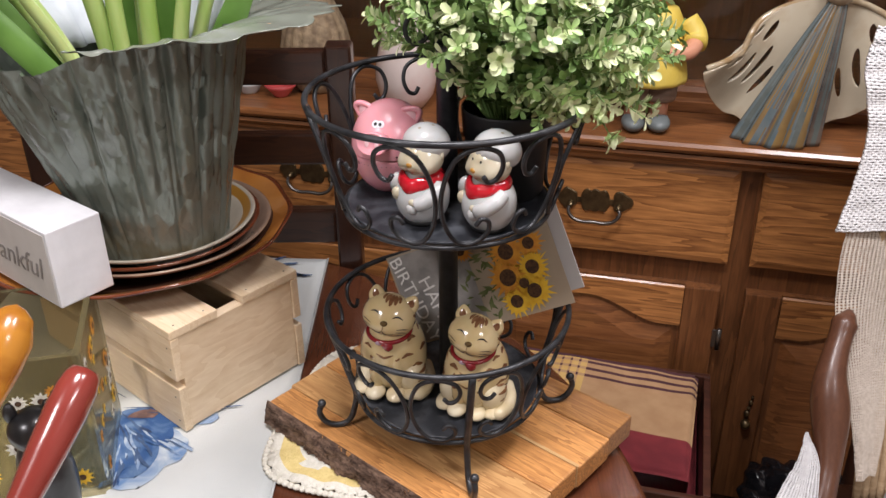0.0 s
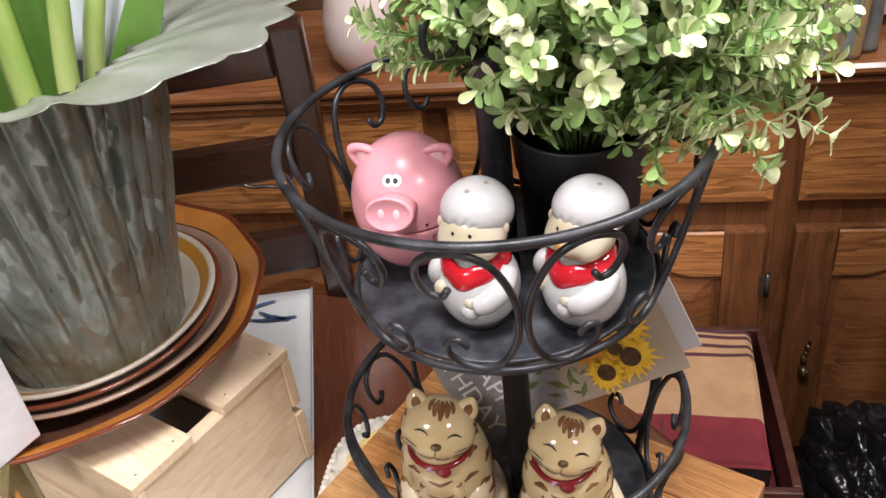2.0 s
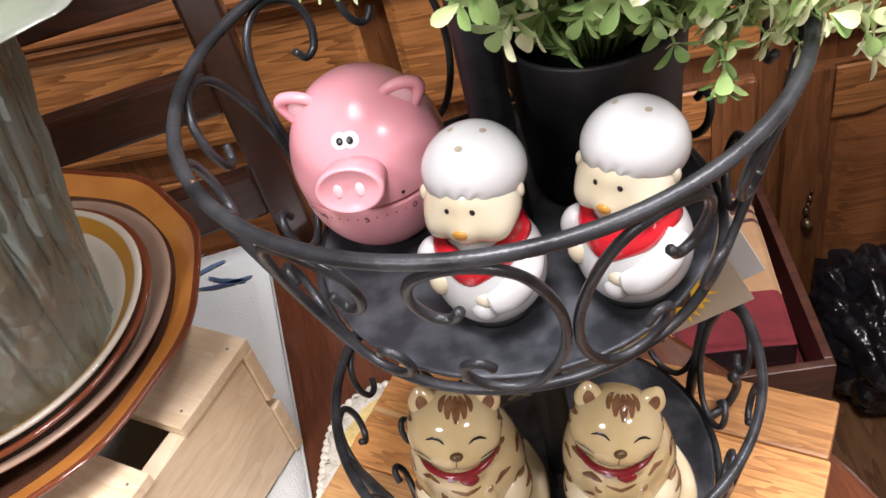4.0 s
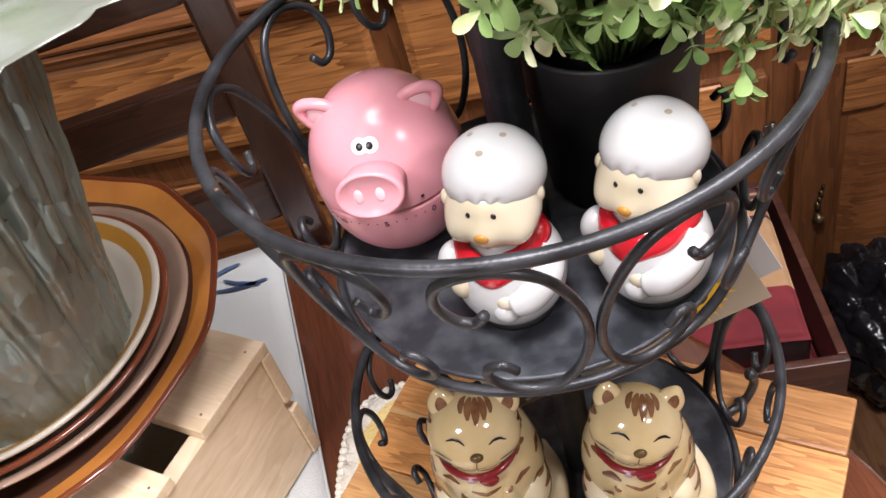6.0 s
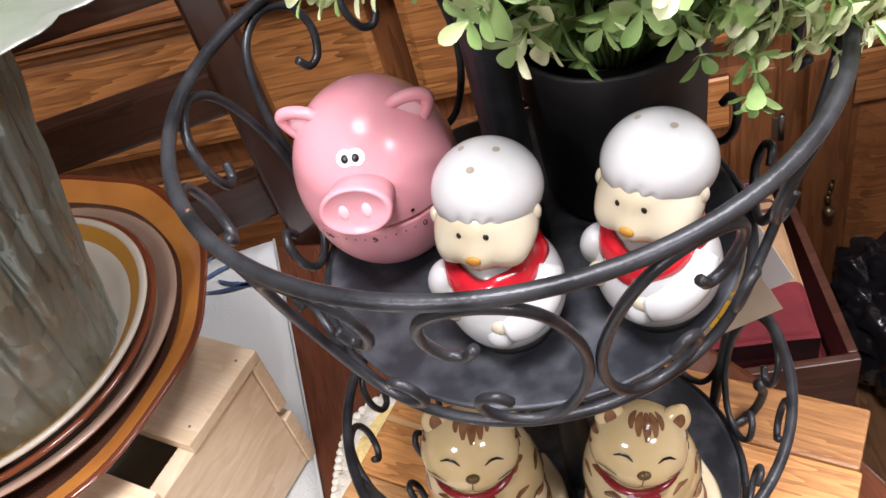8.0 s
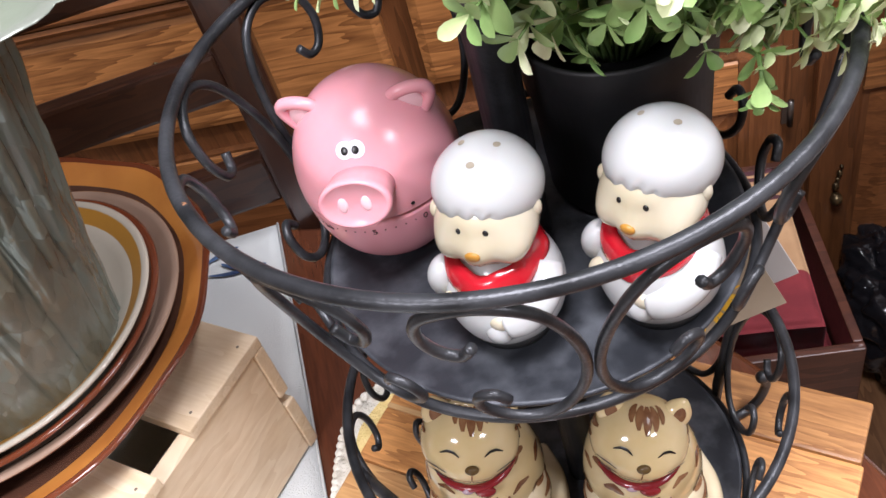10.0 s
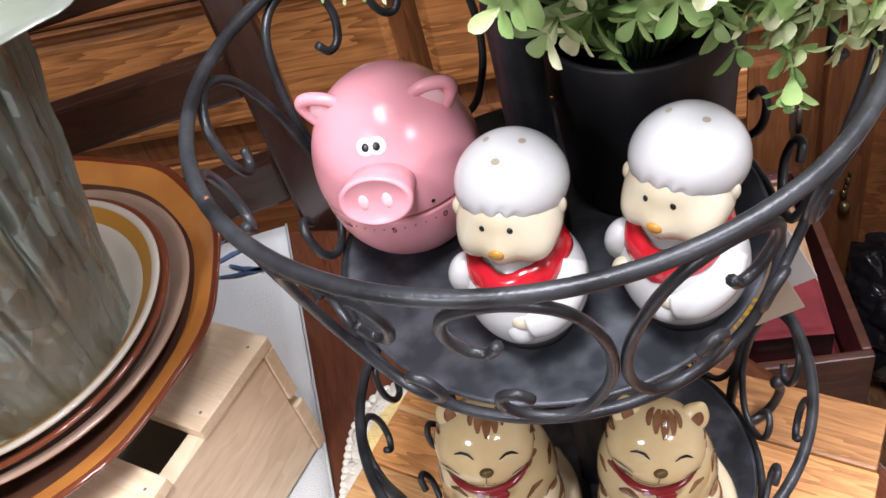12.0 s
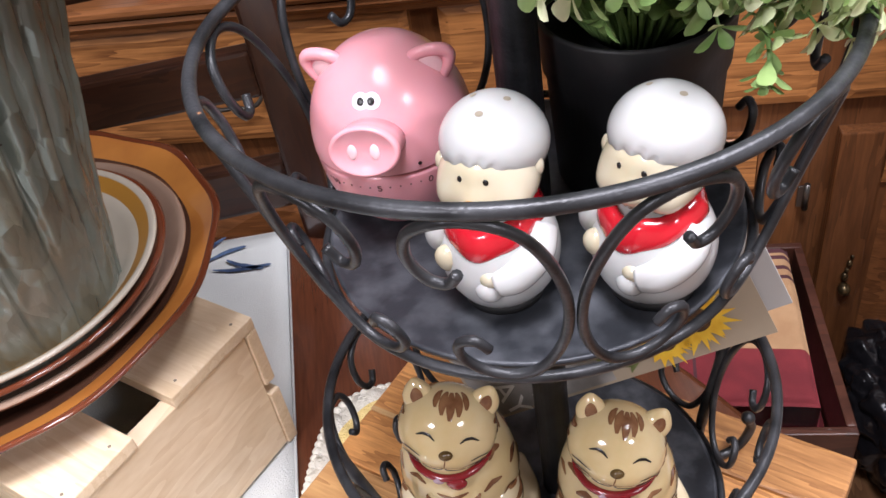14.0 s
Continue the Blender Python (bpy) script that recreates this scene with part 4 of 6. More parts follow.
# sprigs reaching over the rim of the pot, towards the table's front
for tip, q, droop in (((-0.068, -0.090, 0.150), 0.15, 0.030), ((-0.028, -0.064, 0.106), 0.1, 0.045), ((-0.040, -0.080, 0.150), 0.7, 0.020), ((-0.010, -0.090, 0.150), 0.6, 0.020),
                      ((0.030, -0.075, 0.118), 0.45, 0.035), ((0.045, -0.105, 0.120), 0.8, 0.030), ((0.062, -0.100, 0.108), 0.8, 0.035), ((0.080, -0.088, 0.085), 0.9, 0.045), ((0.075, -0.070, 0.100), 0.6, 0.035),
                      ((0.095, -0.060, 0.110), 0.6, 0.030), ((0.110, -0.080, 0.140), 0.7, 0.020), ((0.085, -0.100, 0.140), 0.7, 0.020), ((0.060, -0.085, 0.135), 0.6, 0.025), ((0.115, -0.030, 0.115), 0.5, 0.025), ((0.015, -0.080, 0.130), 0.4, 0.030)):
    sprig((0.010, -0.022, 0.074), tip, 0.7 * q, droop, 0.8, 1.08)
for k in range(16):
    sprig((0.020, -0.022, 0.074), (rng.uniform(0.062, 0.122), rng.uniform(-0.115, -0.030), rng.uniform(0.098, 0.165)), 0.75, 0.026, 0.85, 1.12)
for tip in ((-0.022, -0.0705, 0.1188), (-0.0132, -0.0832, 0.1288), (-0.0013, -0.0841, 0.1188), (0.0111, -0.0814, 0.1188), (0.0068, -0.082, 0.1038), (0.0221, -0.0821, 0.1088), (0.0285, -0.0878, 0.1138), (0.0355, -0.0931, 0.1038), (0.0419, -0.0967, 0.1138), (0.0459, -0.0985, 0.0988), (0.0548, -0.0984, 0.1038), (0.0611, -0.0933, 0.1088), (0.0261, -0.086, 0.0988), (0.0146, -0.0893, 0.1238), (0.0341, -0.097, 0.1188), (-0.053, -0.0781, 0.1288), (-0.0396, -0.0663, 0.1188)):
    sprig((0.012, -0.024, 0.074), tip, 0.15 if tip[0] < 0.02 else 0.8, 0.030, 0.85, 1.15)
trail = [(0.020, -0.030, 0.078), (0.030, -0.066, 0.1080), (0.0240, -0.082, 0.0990), (0.0200, -0.094, 0.0860)]
for a, b in zip(trail, trail[1:]):
    sprig(a, b, 0.0, 0.002, 0.5, 0.85)
for at, lean, count, size in (((-0.040, -0.086, 0.158), (-0.2, -0.5, 0.8), 9, 1.25), ((-0.012, -0.100, 0.150), (0.0, -0.9, 0.1), 8, 1.25), ((0.080, -0.090, 0.080), (0.7, -0.4, -0.2), 7, 1.3), ((0.047, -0.110, 0.116), (0.4, -0.7, 0.0), 7, 1.0),
                              ((0.066, -0.104, 0.106), (0.6, -0.6, -0.1), 7, 1.0), ((0.118, -0.071, 0.150), (0.9, -0.2, 0.3), 8, 1.1), ((0.090, -0.100, 0.142), (0.5, -0.6, 0.3), 8, 1.0), ((0.030, -0.095, 0.165), (0.1, -0.7, 0.6), 8, 1.1), ((0.005, -0.075, 0.195), (0.0, -0.5, 0.8), 8, 1.1), ((0.060, -0.085, 0.190), (0.3, -0.5, 0.8), 8, 1.1), ((-0.050, -0.070, 0.200), (-0.4, -0.4, 0.8), 7, 1.0)):
    tuft(at, lean, count, size)

# ---- in the lower basket ----


def cat_geo(tilt, seed):
    """Smiling seated cat, 118 mm high; slots: tan, pale, brown, nose, black, collar, tag."""
    rg = random.Random(seed)
    tm = Euler((radians(-17), radians(tilt), 0)).to_matrix()
    hc = Vector((0.001, -0.008, 0.0840))
    head = Blob(hc, (0.0252, 0.0212, 0.0212), [(0, -18, 0.10, 22), (20, -24, 0.09, 20), (-20, -24, 0.09, 20), (52, -14, 0.07, 24), (-52, -14, 0.07, 24)], turn=tm)
    body = Blob((0, 0.004, 0.0385), (0.0312, 0.0325, 0.0400), [(90, -35, 0.10, 40), (-90, -35, 0.10, 40), (0, -10, 0.05, 35), (180, -45, 0.12, 45), (0, 80, -0.05, 35), (0, -60, 0.05, 40)])
    parts = [head.geo(0, 56, 36), body.geo(0, 56, 32)]
    parts.append(Blob((0, -0.0075, 0.066), (0.0195, 0.019, 0.014)).geo(0, 32, 14))
    for s in (-1, 1):
        thigh = Blob((0.0205 * s, -0.007, 0.020), (0.0135, 0.020, 0.0185))
        leg = Blob((0.0095 * s, -0.0210, 0.030), (0.0082, 0.0088, 0.0240), [(0, -70, 0.12, 35)])
        foot = Blob((0.0105 * s, -0.0275, 0.0068), (0.0100, 0.0118, 0.0066), [(25, 0, 0.05, 16), (-25, 0, 0.05, 16), (0, 0, 0.06, 14)])
        hind = Blob((0.0245 * s, -0.0180, 0.0066), (0.0105, 0.0145, 0.0064), [(22, 0, 0.05, 16), (-22, 0, 0.05, 16)])
        parts += [thigh.geo(1, 28, 18), leg.geo(0, 22, 16), foot.geo(1, 22, 14), hind.geo(1, 22, 14)]
        for k in range(3):
            parts.append(thigh.stroke([(55 * s + rg.uniform(-8, 8), 50 - 26 * k), (88 * s, 44 - 26 * k), (115 * s, 46 - 24 * k)], 0.0038, 2, n=8))
        for k in range(3):
            parts.append(leg.stroke([(10 * s, 40 - 34 * k), (50 * s, 45 - 34 * k)], 0.0034, 2, n=6))
        ear = Blob(hc + tm @ Vector((0.0165 * s, 0.001, 0.0140)), (0.0080, 0.0055, 0.0092), [(0, 85, 0.22, 24)], turn=tm @ Euler((0, radians(16 * s), 0)).to_matrix())
        parts += [ear.geo(0, 24, 16), ear.spot(0, 22, 0.0032, 0.0044, 2, 0.0002)]
        # closed smiling eyes, whiskers
        parts.append(head.stroke([(14 * s, 10), (21 * s, 15.5), (29 * s, 16), (37 * s, 11)], 0.0016, 4, 0.0006))
        for k in range(3):
            parts.append(head.stroke([(27 * s, -14 - 7 * k), (42 * s, -11 - 9 * k), (55 * s, -11 - 10.5 * k)], 0.0011, 4, 0.0006, 6))
        parts.append(head.stroke([(0.6 * s, -24), (5 * s, -31.5), (13 * s, -33), (24 * s, -26)], 0.0015, 4, 0.0006))
        parts.append(head.stroke([(72 * s, 22), (90 * s, 18), (108 * s, 20)], 0.004, 2))
        parts.append(head.stroke([(76 * s, 4), (94 * s, 0), (112 * s, 2)], 0.004, 2))
    parts.append(head.stroke([(0, -10), (0, -24)], 0.0007, 2, 0.0004, 4))
    parts.append(Blob(head.at(0, -6, 0.0001), (0.0036, 0.0024, 0.0026), [(0, -90, 0.2, 40)]).geo(3, 16, 10))
    for az, e0, e1, w in ((0, 38, 80, 0.0046), (-19, 44, 80, 0.0042), (19, 44, 80, 0.0042), (-42, 52, 78, 0.0036), (42, 52, 78, 0.0036)):
        parts.append(head.stroke([(az * 0.7, e0), (az, (e0 + e1) / 2), (az * 1.5, e1)], w, 2))
    for row, el in enumerate((58, 38, 18, -2, -20)):
        for az in range(-160, 181, 40):
            if abs(az) < 20 and row < 4 or abs(az) < 50 and row == 4:
                continue
            q = az + rg.uniform(-9, 9) + 16 * (row % 2)
            e = el + rg.uniform(-5, 5)
            parts.append(body.stroke([(q - 11, e - 2), (q, e + rg.uniform(1, 4)), (q + 12, e - 1)], rg.uniform(0.0026, 0.0046), 2, n=8))
    for k, e in enumerate((34, 17, 0)):
        parts.append(body.stroke([(-15, e), (0, e - 4), (16, e)], 0.0026, 2, n=8))
    # tail round the side
    tail = glide([(0.028, 0.022, 0.010), (0.0355, 0.004, 0.009), (0.036, -0.014, 0.0075), (0.0285, -0.030, 0.0075)], 8)
    parts.append(tube(tail, [0.0066] * (len(tail) - 3) + [0.0058, 0.0045, 0.002], 12, False, 1))
    # collar, bow and tag
    col = []
    for i in range(40):
        a = 2 * math.pi * i / 40
        col.append((0.0205 * math.cos(a), -0.0078 + 0.0202 * math.sin(a), 0.0672 + 0.0022 * math.sin(a)))
    parts.append(tube(col, 0.0022, 8, True, 5))
    parts.append(Blob((0.004, -0.0285, 0.0612), (0.0052, 0.0026, 0.0042), [(60, 30, 0.2, 30), (-60, 30, 0.2, 30), (0, -80, 0.25, 30)]).geo(5, 16, 10))
    parts.append(Blob((-0.0048, -0.0282, 0.0640), (0.0034, 0.0018, 0.0026)).geo(6, 14, 8))
    return merge(*parts)


CAT = [CAT_GLAZE, CAT_PALE, CAT_BROWN, CAT_NOSE, BLACK_PAINT, COLLAR, TAG]
for at, tilt, seed in ((pose(-0.0575, -0.001, TRAY_L, 0, 0, -13) @ Matrix.Scale(1.05, 4), 13, 3), (pose(0.0265, -0.0325, TRAY_L, 0, 0, -19), 15, 4)):
    cat = tagged(part("pepper_shaker", cat_geo(tilt, seed), CAT), "glazed tan striped ceramic cat shaker with red collar", "shaker", "cat shakers")
    cat.matrix_world = at

# greeting card with a sunflower bouquet, and its envelope
CARD_PAPER = material("card_paper", (0.36, 0.29, 0.21), 0.7, second=(0.31, 0.25, 0.18), scale=20)
ENVELOPE = material("envelope_paper", (0.44, 0.43, 0.42), 0.7, second=(0.42, 0.39, 0.38), scale=20)
PETAL_Y = material("sunflower_yellow", (0.72, 0.40, 0.02), 0.6, second=(0.80, 0.52, 0.04), scale=150)
PETAL_O = material("sunflower_orange", (0.55, 0.20, 0.02), 0.6, second=(0.68, 0.32, 0.03), scale=150)
SEEDS = material("sunflower_centre", (0.035, 0.015, 0.006), 0.8, second=(0.10, 0.045, 0.015), scale=400)
PRINT_GREEN = material("printed_green", (0.07, 0.09, 0.02), 0.6, second=(0.15, 0.17, 0.06), scale=90)
PRINT_GREY = material("printed_grey", (0.20, 0.19, 0.18), 0.7, second=(0.30, 0.28, 0.26), scale=60)
INK_WHITE = material("white_ink", (0.75, 0.73, 0.70), 0.6)


def framed(o, ex, ey):
    ex = Vector(ex).normalized()
    ey = (Vector(ey) - ex * Vector(ey).dot(ex)).normalized()
    ez = ex.cross(ey)
    m = Matrix((ex, ey, ez)).transposed().to_4x4()
    m.translation = o
    return m


CARD = framed((0.126, -0.004, 0.932), (-0.128, 0.038, -0.066), (-0.022, 0.035, 0.09))
card = empty("greeting_card", CARD, "sunflower bouquet birthday card standing behind the shakers", "greeting card")
CW, CH = 0.186, 0.100
part("cover", block(0, CW, 0, CH, 0.0, 0.0008, 0), CARD_PAPER, card, smooth=False)
part("printed_backdrop", block(0.095, CW - 0.002, 0.002, CH - 0.002, -0.0004, -0.0001, 0), PRINT_GREY, card, smooth=False)


def sunflower(x, y, r, mat, k):
    v, f = [], []
    for ringno, n in ((0, 19), (1, 16)):
        b, zz = len(v), -0.0008 - 0.0003 * ringno
        v.append((x, y, zz))
        for i in range(2 * n):
            a = math.pi * (i + 0.5 * ringno) / n + k + rng.uniform(-0.07, 0.07)
            q = r * (rng.uniform(0.95, 1.32) if i % 2 else rng.uniform(0.55, 0.8)) * (1 - 0.2 * ringno)
            v.append((x + q * math.cos(a), y + q * math.sin(a), zz))
        f += [(b, b + 1 + (i + 1) % (2 * n), b + 1 + i) for i in range(2 * n)]
    p = part("printed_sunflower", (v, f), mat, card, "printed yellow sunflower", False)
    part("flower_centre", ([(x + 0.42 * r * math.cos(2 * math.pi * i / 24), y + 0.42 * r * math.sin(2 * math.pi * i / 24), -0.0014) for i in range(24)], [tuple(range(24))]), SEEDS, p, "dark brown centre", False)


for x, y, r, mat in ((0.048, 0.018, 0.0165, PETAL_Y), (0.026, 0.024, 0.0185, PETAL_Y), (0.049, 0.044, 0.0215, PETAL_O), (0.020, 0.048, 0.0175, PETAL_Y), (0.034, 0.034, 0.013, PETAL_Y), (0.042, 0.070, 0.020, PETAL_O), (0.016, 0.072, 0.015, PETAL_O), (0.112, 0.060, 0.009, PETAL_O), (0.09, 0.085, 0.013, PETAL_O)):
    sunflower(x + 0.010, y - 0.001, r, mat, x * 90)
v, f = [], []
for k in range(46):
    x, y, a, ln = rng.uniform(0.055, 0.115), rng.uniform(0.01, 0.092), rng.uniform(0, 6.3), rng.uniform(0.008, 0.02)
    b, w = len(v), ln * 0.16
    dx, dy = math.cos(a), math.sin(a)
    q = [(x, y), (x + dx * ln * 0.5 - dy * w, y + dy * ln * 0.5 + dx * w), (x + dx * ln, y + dy * ln), (x + dx * ln * 0.5 + dy * w, y + dy * ln * 0.5 - dx * w)]
    v += [(min(max(px, 0.003), CW - 0.003), min(max(py, 0.003), CH - 0.003), -0.0005 - 0.000005 * k) for px, py in q]
    f.append((b, b + 1, b + 2, b + 3))
part("printed_foliage", (v, f), PRINT_GREEN, card, "printed green leaves", False)
words("HAPPY", 0.022, INK_WHITE, card, pose(0.146, 0.036, -0.0009, 0, 180, 0) @ pose(0, 0, 0, 0, 0, -80), "lettering")
words("BIRTHDAY", 0.021, INK_WHITE, card, pose(0.169, 0.048, -0.0009, 0, 180, 0) @ pose(0, 0, 0, 0, 0, -80), "lettering")
env = tagged(part("envelope", block(-0.013, CW - 0.03, 0.012, CH + 0.002, 0.0035, 0.0055, 0.0003), ENVELOPE, smooth=False), "pale grey paper envelope behind the birthday card", "envelope")
env.matrix_world = CARD

# ---- beside the stand: crate, plates, wrapped flower pot ----
crate = empty("wooden_crate", pose(-0.292, 0.016, 0.7545, 0, 0, 49.4), "pale pine slatted wooden crate lying upside down", "crate")
CL, CWD, CHT, TH = 0.30, 0.175, 0.131, 0.010
for y0 in (0.001, CL - 0.016):
    part("end_panel", block(TH + 0.0005, CWD - TH - 0.0005, y0, y0 + 0.014, 0.001, CHT - TH - 0.0005, 0.001), wood("pine_end", (0.82, 0.66, 0.47), (0.68, 0.50, 0.31), 0.55, (1.0, 1, 3.6), 5, 9, 0.12, 0.06, 0, 0.3), crate, smooth=False)
SLAT = wood("pine_slat", (0.82, 0.66, 0.47), (0.67, 0.49, 0.29), 0.55, (8, 0.8, 8), 5, 6, 0.12, 0.06, 0, 0.3)
for x0, x1 in ((0.0, 0.0615), (0.0955, CWD)):
    part("slat", block(x0, x1, -0.001, CL + 0.001, CHT - TH, CHT, 0.0012), SLAT, crate, smooth=False)
for x0 in (0.0, CWD - TH):
    for z0, z1 in ((0.0, 0.057), (0.068, CHT - TH - 0.0005)):
        part("slat", block(x0, x0 + TH, -0.001, CL + 0.001, z0, z1, 0.0012), SLAT, crate, smooth=False)
NAIL = material("nail_head", (0.25, 0.20, 0.15), 0.4, 0.6)
for x, y, z in ((0.012, 0.008, CHT), (0.05, 0.008, CHT), (0.108, 0.008, CHT), (0.163, 0.008, CHT)):
    part("nail", Blob((x, y, z), (0.0012, 0.0012, 0.0006)).geo(0, 8, 6), NAIL, crate)
for y, z in ((0.008, 0.012), (0.008, 0.044), (0.008, 0.08), (0.008, 0.108)):
    part("nail", Blob((0.0, y, z), (0.0006, 0.0012, 0.0012)).geo(0, 8, 6), NAIL, crate)


def plate(name, x, y, z, r, depth, foot, mats, idx, label, wavy=0.0):
    """A plate with a rolled rim, turned about its centre."""
    prof = [(0, 0.0), (foot, 0.0), (foot + 0.004, 0.004), (r * 0.80, depth * 0.45), (r - 0.002, depth - 0.003), (r, depth), (r - 0.002, depth + 0.0012), (r - 0.006, depth - 0.0005), (r * 0.87, depth * 0.74), (r * 0.80, depth * 0.56 + 0.002), (foot + 0.004, 0.0068), (foot * 0.5, 0.0055), (0, 0.0055)]
    wob = (lambda a, rr, zz: (rr * (1 + wavy * (rr / r) ** 8 * math.sin(11 * a)), zz + wavy * 0.12 * (rr / r) ** 8 * math.sin(11 * a + 1))) if wavy else None
    ob = empty(name, pose(x, y, z), label, "plate", "stacked plates")
    part("well", lathe(prof[:5], 132, idx[:4], wob), mats, ob)
    part("centre", lathe(prof[8:], 132, idx[8:], wob), mats, ob)
    part("rim", lathe(prof[4:9], 132, idx[4:8], wob), mats, ob, "glazed rim band")
    return ob


plate("platter", -0.376, 0.210, 0.8862, 0.185, 0.037, 0.110, [PLATE_EDGE, AMBER, PLATE_DARK], [0, 0, 0, 0, 0, 0, 0, 1, 2, 2, 2, 2], "large amber and brown glazed stoneware platter on the crate", 0.010)
plate("dinner_plate", -0.352, 0.2035, 0.8935, 0.1375, 0.031, 0.085, [PLATE_DARK, PLATE_TAUPE], [0, 0, 0, 0, 0, 1, 1, 1, 1, 0, 0, 0], "brown and taupe glazed dinner plate in the stack")
plate("dinner_plate", -0.356, 0.2015, 0.9005, 0.1285, 0.028, 0.08, [PLATE_EDGE, PLATE_DARK], [0, 0, 0, 0, 0, 0, 0, 1, 1, 1, 1, 1], "dark brown glazed dinner plate in the stack")
plate("saucer_plate", -0.352, 0.1985, 0.9065, 0.1205, 0.0285, 0.08, [PLATE_CREAM, GOLD_PAINT, PLATE_DARK], [0, 0, 0, 0, 0, 0, 0, 1, 0, 0, 0, 0], "cream glazed plate with an ochre band under the flower pot")

POTX, POTY, POTZ = -0.3317, 0.1714, 0.9127
flowers = empty("wrapped_flower_pot", pose(POTX, POTY, POTZ), "green-stemmed flowers in a pot wrapped in grey-green foil", "flower pot")


def foil_r(a, u):
    """Radius of the crumpled wrapping at the share u of its height."""
    r = 0.0735 + 0.052 * u ** 1.15
    pleat = 0.0013 * math.sin(13 * a + 2.2 * math.sin(3 * a)) + 0.0004 * math.sin(29 * a + 4 * u)
    sharp = -0.0045 * max(0, math.sin(9 * a + 1.3 + 0.5 * u)) ** 14 - 0.004 * max(0, math.sin(17 * a + 0.4)) ** 18
    near = noise.voronoi((4.2 * math.cos(a), 4.2 * math.sin(a), 4.6 * u + 0.8 * a))[0]
    fine = noise.voronoi((9 * math.cos(a), 9 * math.sin(a), 9.5 * u - a))[0]
    crumple = 0.0055 * (min(near[1] - near[0], 0.5) - 0.25) + 0.0018 * (min(fine[1] - fine[0], 0.5) - 0.25)
    side = math.atan2(math.sin(a - radians(205)), math.cos(a - radians(205)))
    flare = 0.042 * u ** 1.1 * math.exp(-(side / 0.62) ** 2)
    tuck = -0.016 * max(0, math.sin(11 * side + 5.0 * u)) ** 10 * u * math.exp(-(side / 0.7) ** 2)
    slit = 0.0
    for at, deep in ((-70, 0.006), (-58, 0.009), (-45, 0.007), (-36, 0.011), (-28, 0.010), (-19, 0.011), (-8, 0.007), (-100, 0.006), (-122, 0.007), (-141, 0.006)):
        off = math.degrees(math.atan2(math.sin(a - radians(at)), math.cos(a - radians(at)))) + 5 * (1 - u) * math.sin(at)
        slit -= deep * math.exp(-(off / 1.7) ** 2) * min(1, max(0, (u - 0.30) / 0.5))
    return r + slit + (pleat + sharp) * (0.25 + 0.75 * u) + crumple * (0.4 + 0.6 * u) + flare + tuck


SEG, ROWS_ = 420, 80
v, f = [], []
for i in range(ROWS_ + 1):
    u = i / ROWS_
    for j in range(SEG):
        a = 2 * math.pi * j / SEG
        r = foil_r(a, u) * (1 if i else 0.97)
        dip = math.atan2(math.sin(a - radians(242)), math.cos(a - radians(242)))
        lift = -0.024 * u ** 5 * math.exp(-(dip / 0.33) ** 2) + 0.010 * u ** 6 * noise.noise((2.2 * math.cos(a), 2.2 * math.sin(a), 3))
        v.append((r * math.cos(a), r * math.sin(a), 0.0035 + 0.258 * u + lift))
f = [(i * SEG + j, i * SEG + (j + 1) % SEG, (i + 1) * SEG + (j + 1) % SEG, (i + 1) * SEG + j) for i in range(ROWS_) for j in range(SEG)]
f.append(tuple(range(SEG))[::-1])
wrap = part("foil_wrap", (v, f), FOIL, flowers, "crumpled grey-green foil wrapping")
# flared collar, widest towards the stand
v, f = [], []
CSEG, CR = 160, 14
for i in range(CR + 1):
    u = i / CR
    for j in range(CSEG + 1):
        a = radians(-100 + 250 * j / CSEG)
        reach = 0.004 + 0.006 * min(1, j / 20) + 0.116 * math.exp(-((math.degrees(a) + 27) / 36) ** 2) + 0.035 * math.exp(-((math.degrees(a) - 105) / 40) ** 2)
        r = foil_r(a, 1.0) - 0.001 + reach * u + 0.004 * u * noise.noise((7 * math.cos(a), 7 * math.sin(a), 4 * u))
        z = 0.2605 + reach * (0.22 * u + 0.06 * math.sin(math.pi * u)) + 0.006 * u * noise.noise((5 * math.cos(a), 5 * math.sin(a), 2 * u + 7)) + 0.0012 * u * math.sin(11 * a)
        v.append((r * math.cos(a), r * math.sin(a), z))
f = [(i * (CSEG + 1) + j, i * (CSEG + 1) + j + 1, (i + 1) * (CSEG + 1) + j + 1, (i + 1) * (CSEG + 1) + j) for i in range(CR) for j in range(CSEG)]
collar = part("foil_collar", (v, f), FOIL_IN, flowers, "flared pale grey-green foil collar")
collar.modifiers.new("thick", "SOLIDIFY").thickness = 0.0006
part("soil", lathe([(0, 0.165), (0.09, 0.165), (0.095, 0.16), (0, 0.15)], 32), material("soil", (0.03, 0.02, 0.014), 0.95, second=(0.06, 0.04, 0.028), scale=120, bump=1.0), flowers)
# clear wrap standing behind the stems
v, f = [], []
for i in range(13):
    u = i / 12
    for j in range(61):
        a = radians(20 + 150 * j / 60)
        r = 0.085 + 0.09 * u + 0.010 * noise.noise((6 * a, 5 * u, 0)) + 0.005 * noise.noise((17 * a, 13 * u, 4))
        v.append((r * math.cos(a), r * math.sin(a), 0.22 + 0.20 * u))
f = [(i * 61 + j, i * 61 + j + 1, (i + 1) * 61 + j + 1, (i + 1) * 61 + j) for i in range(12) for j in range(60)]
tiss = part("clear_wrap", (v, f), TISSUE, flowers, "crinkled clear bluish plastic wrap")
tiss.modifiers.new("thick", "SOLIDIFY").thickness = 0.0005
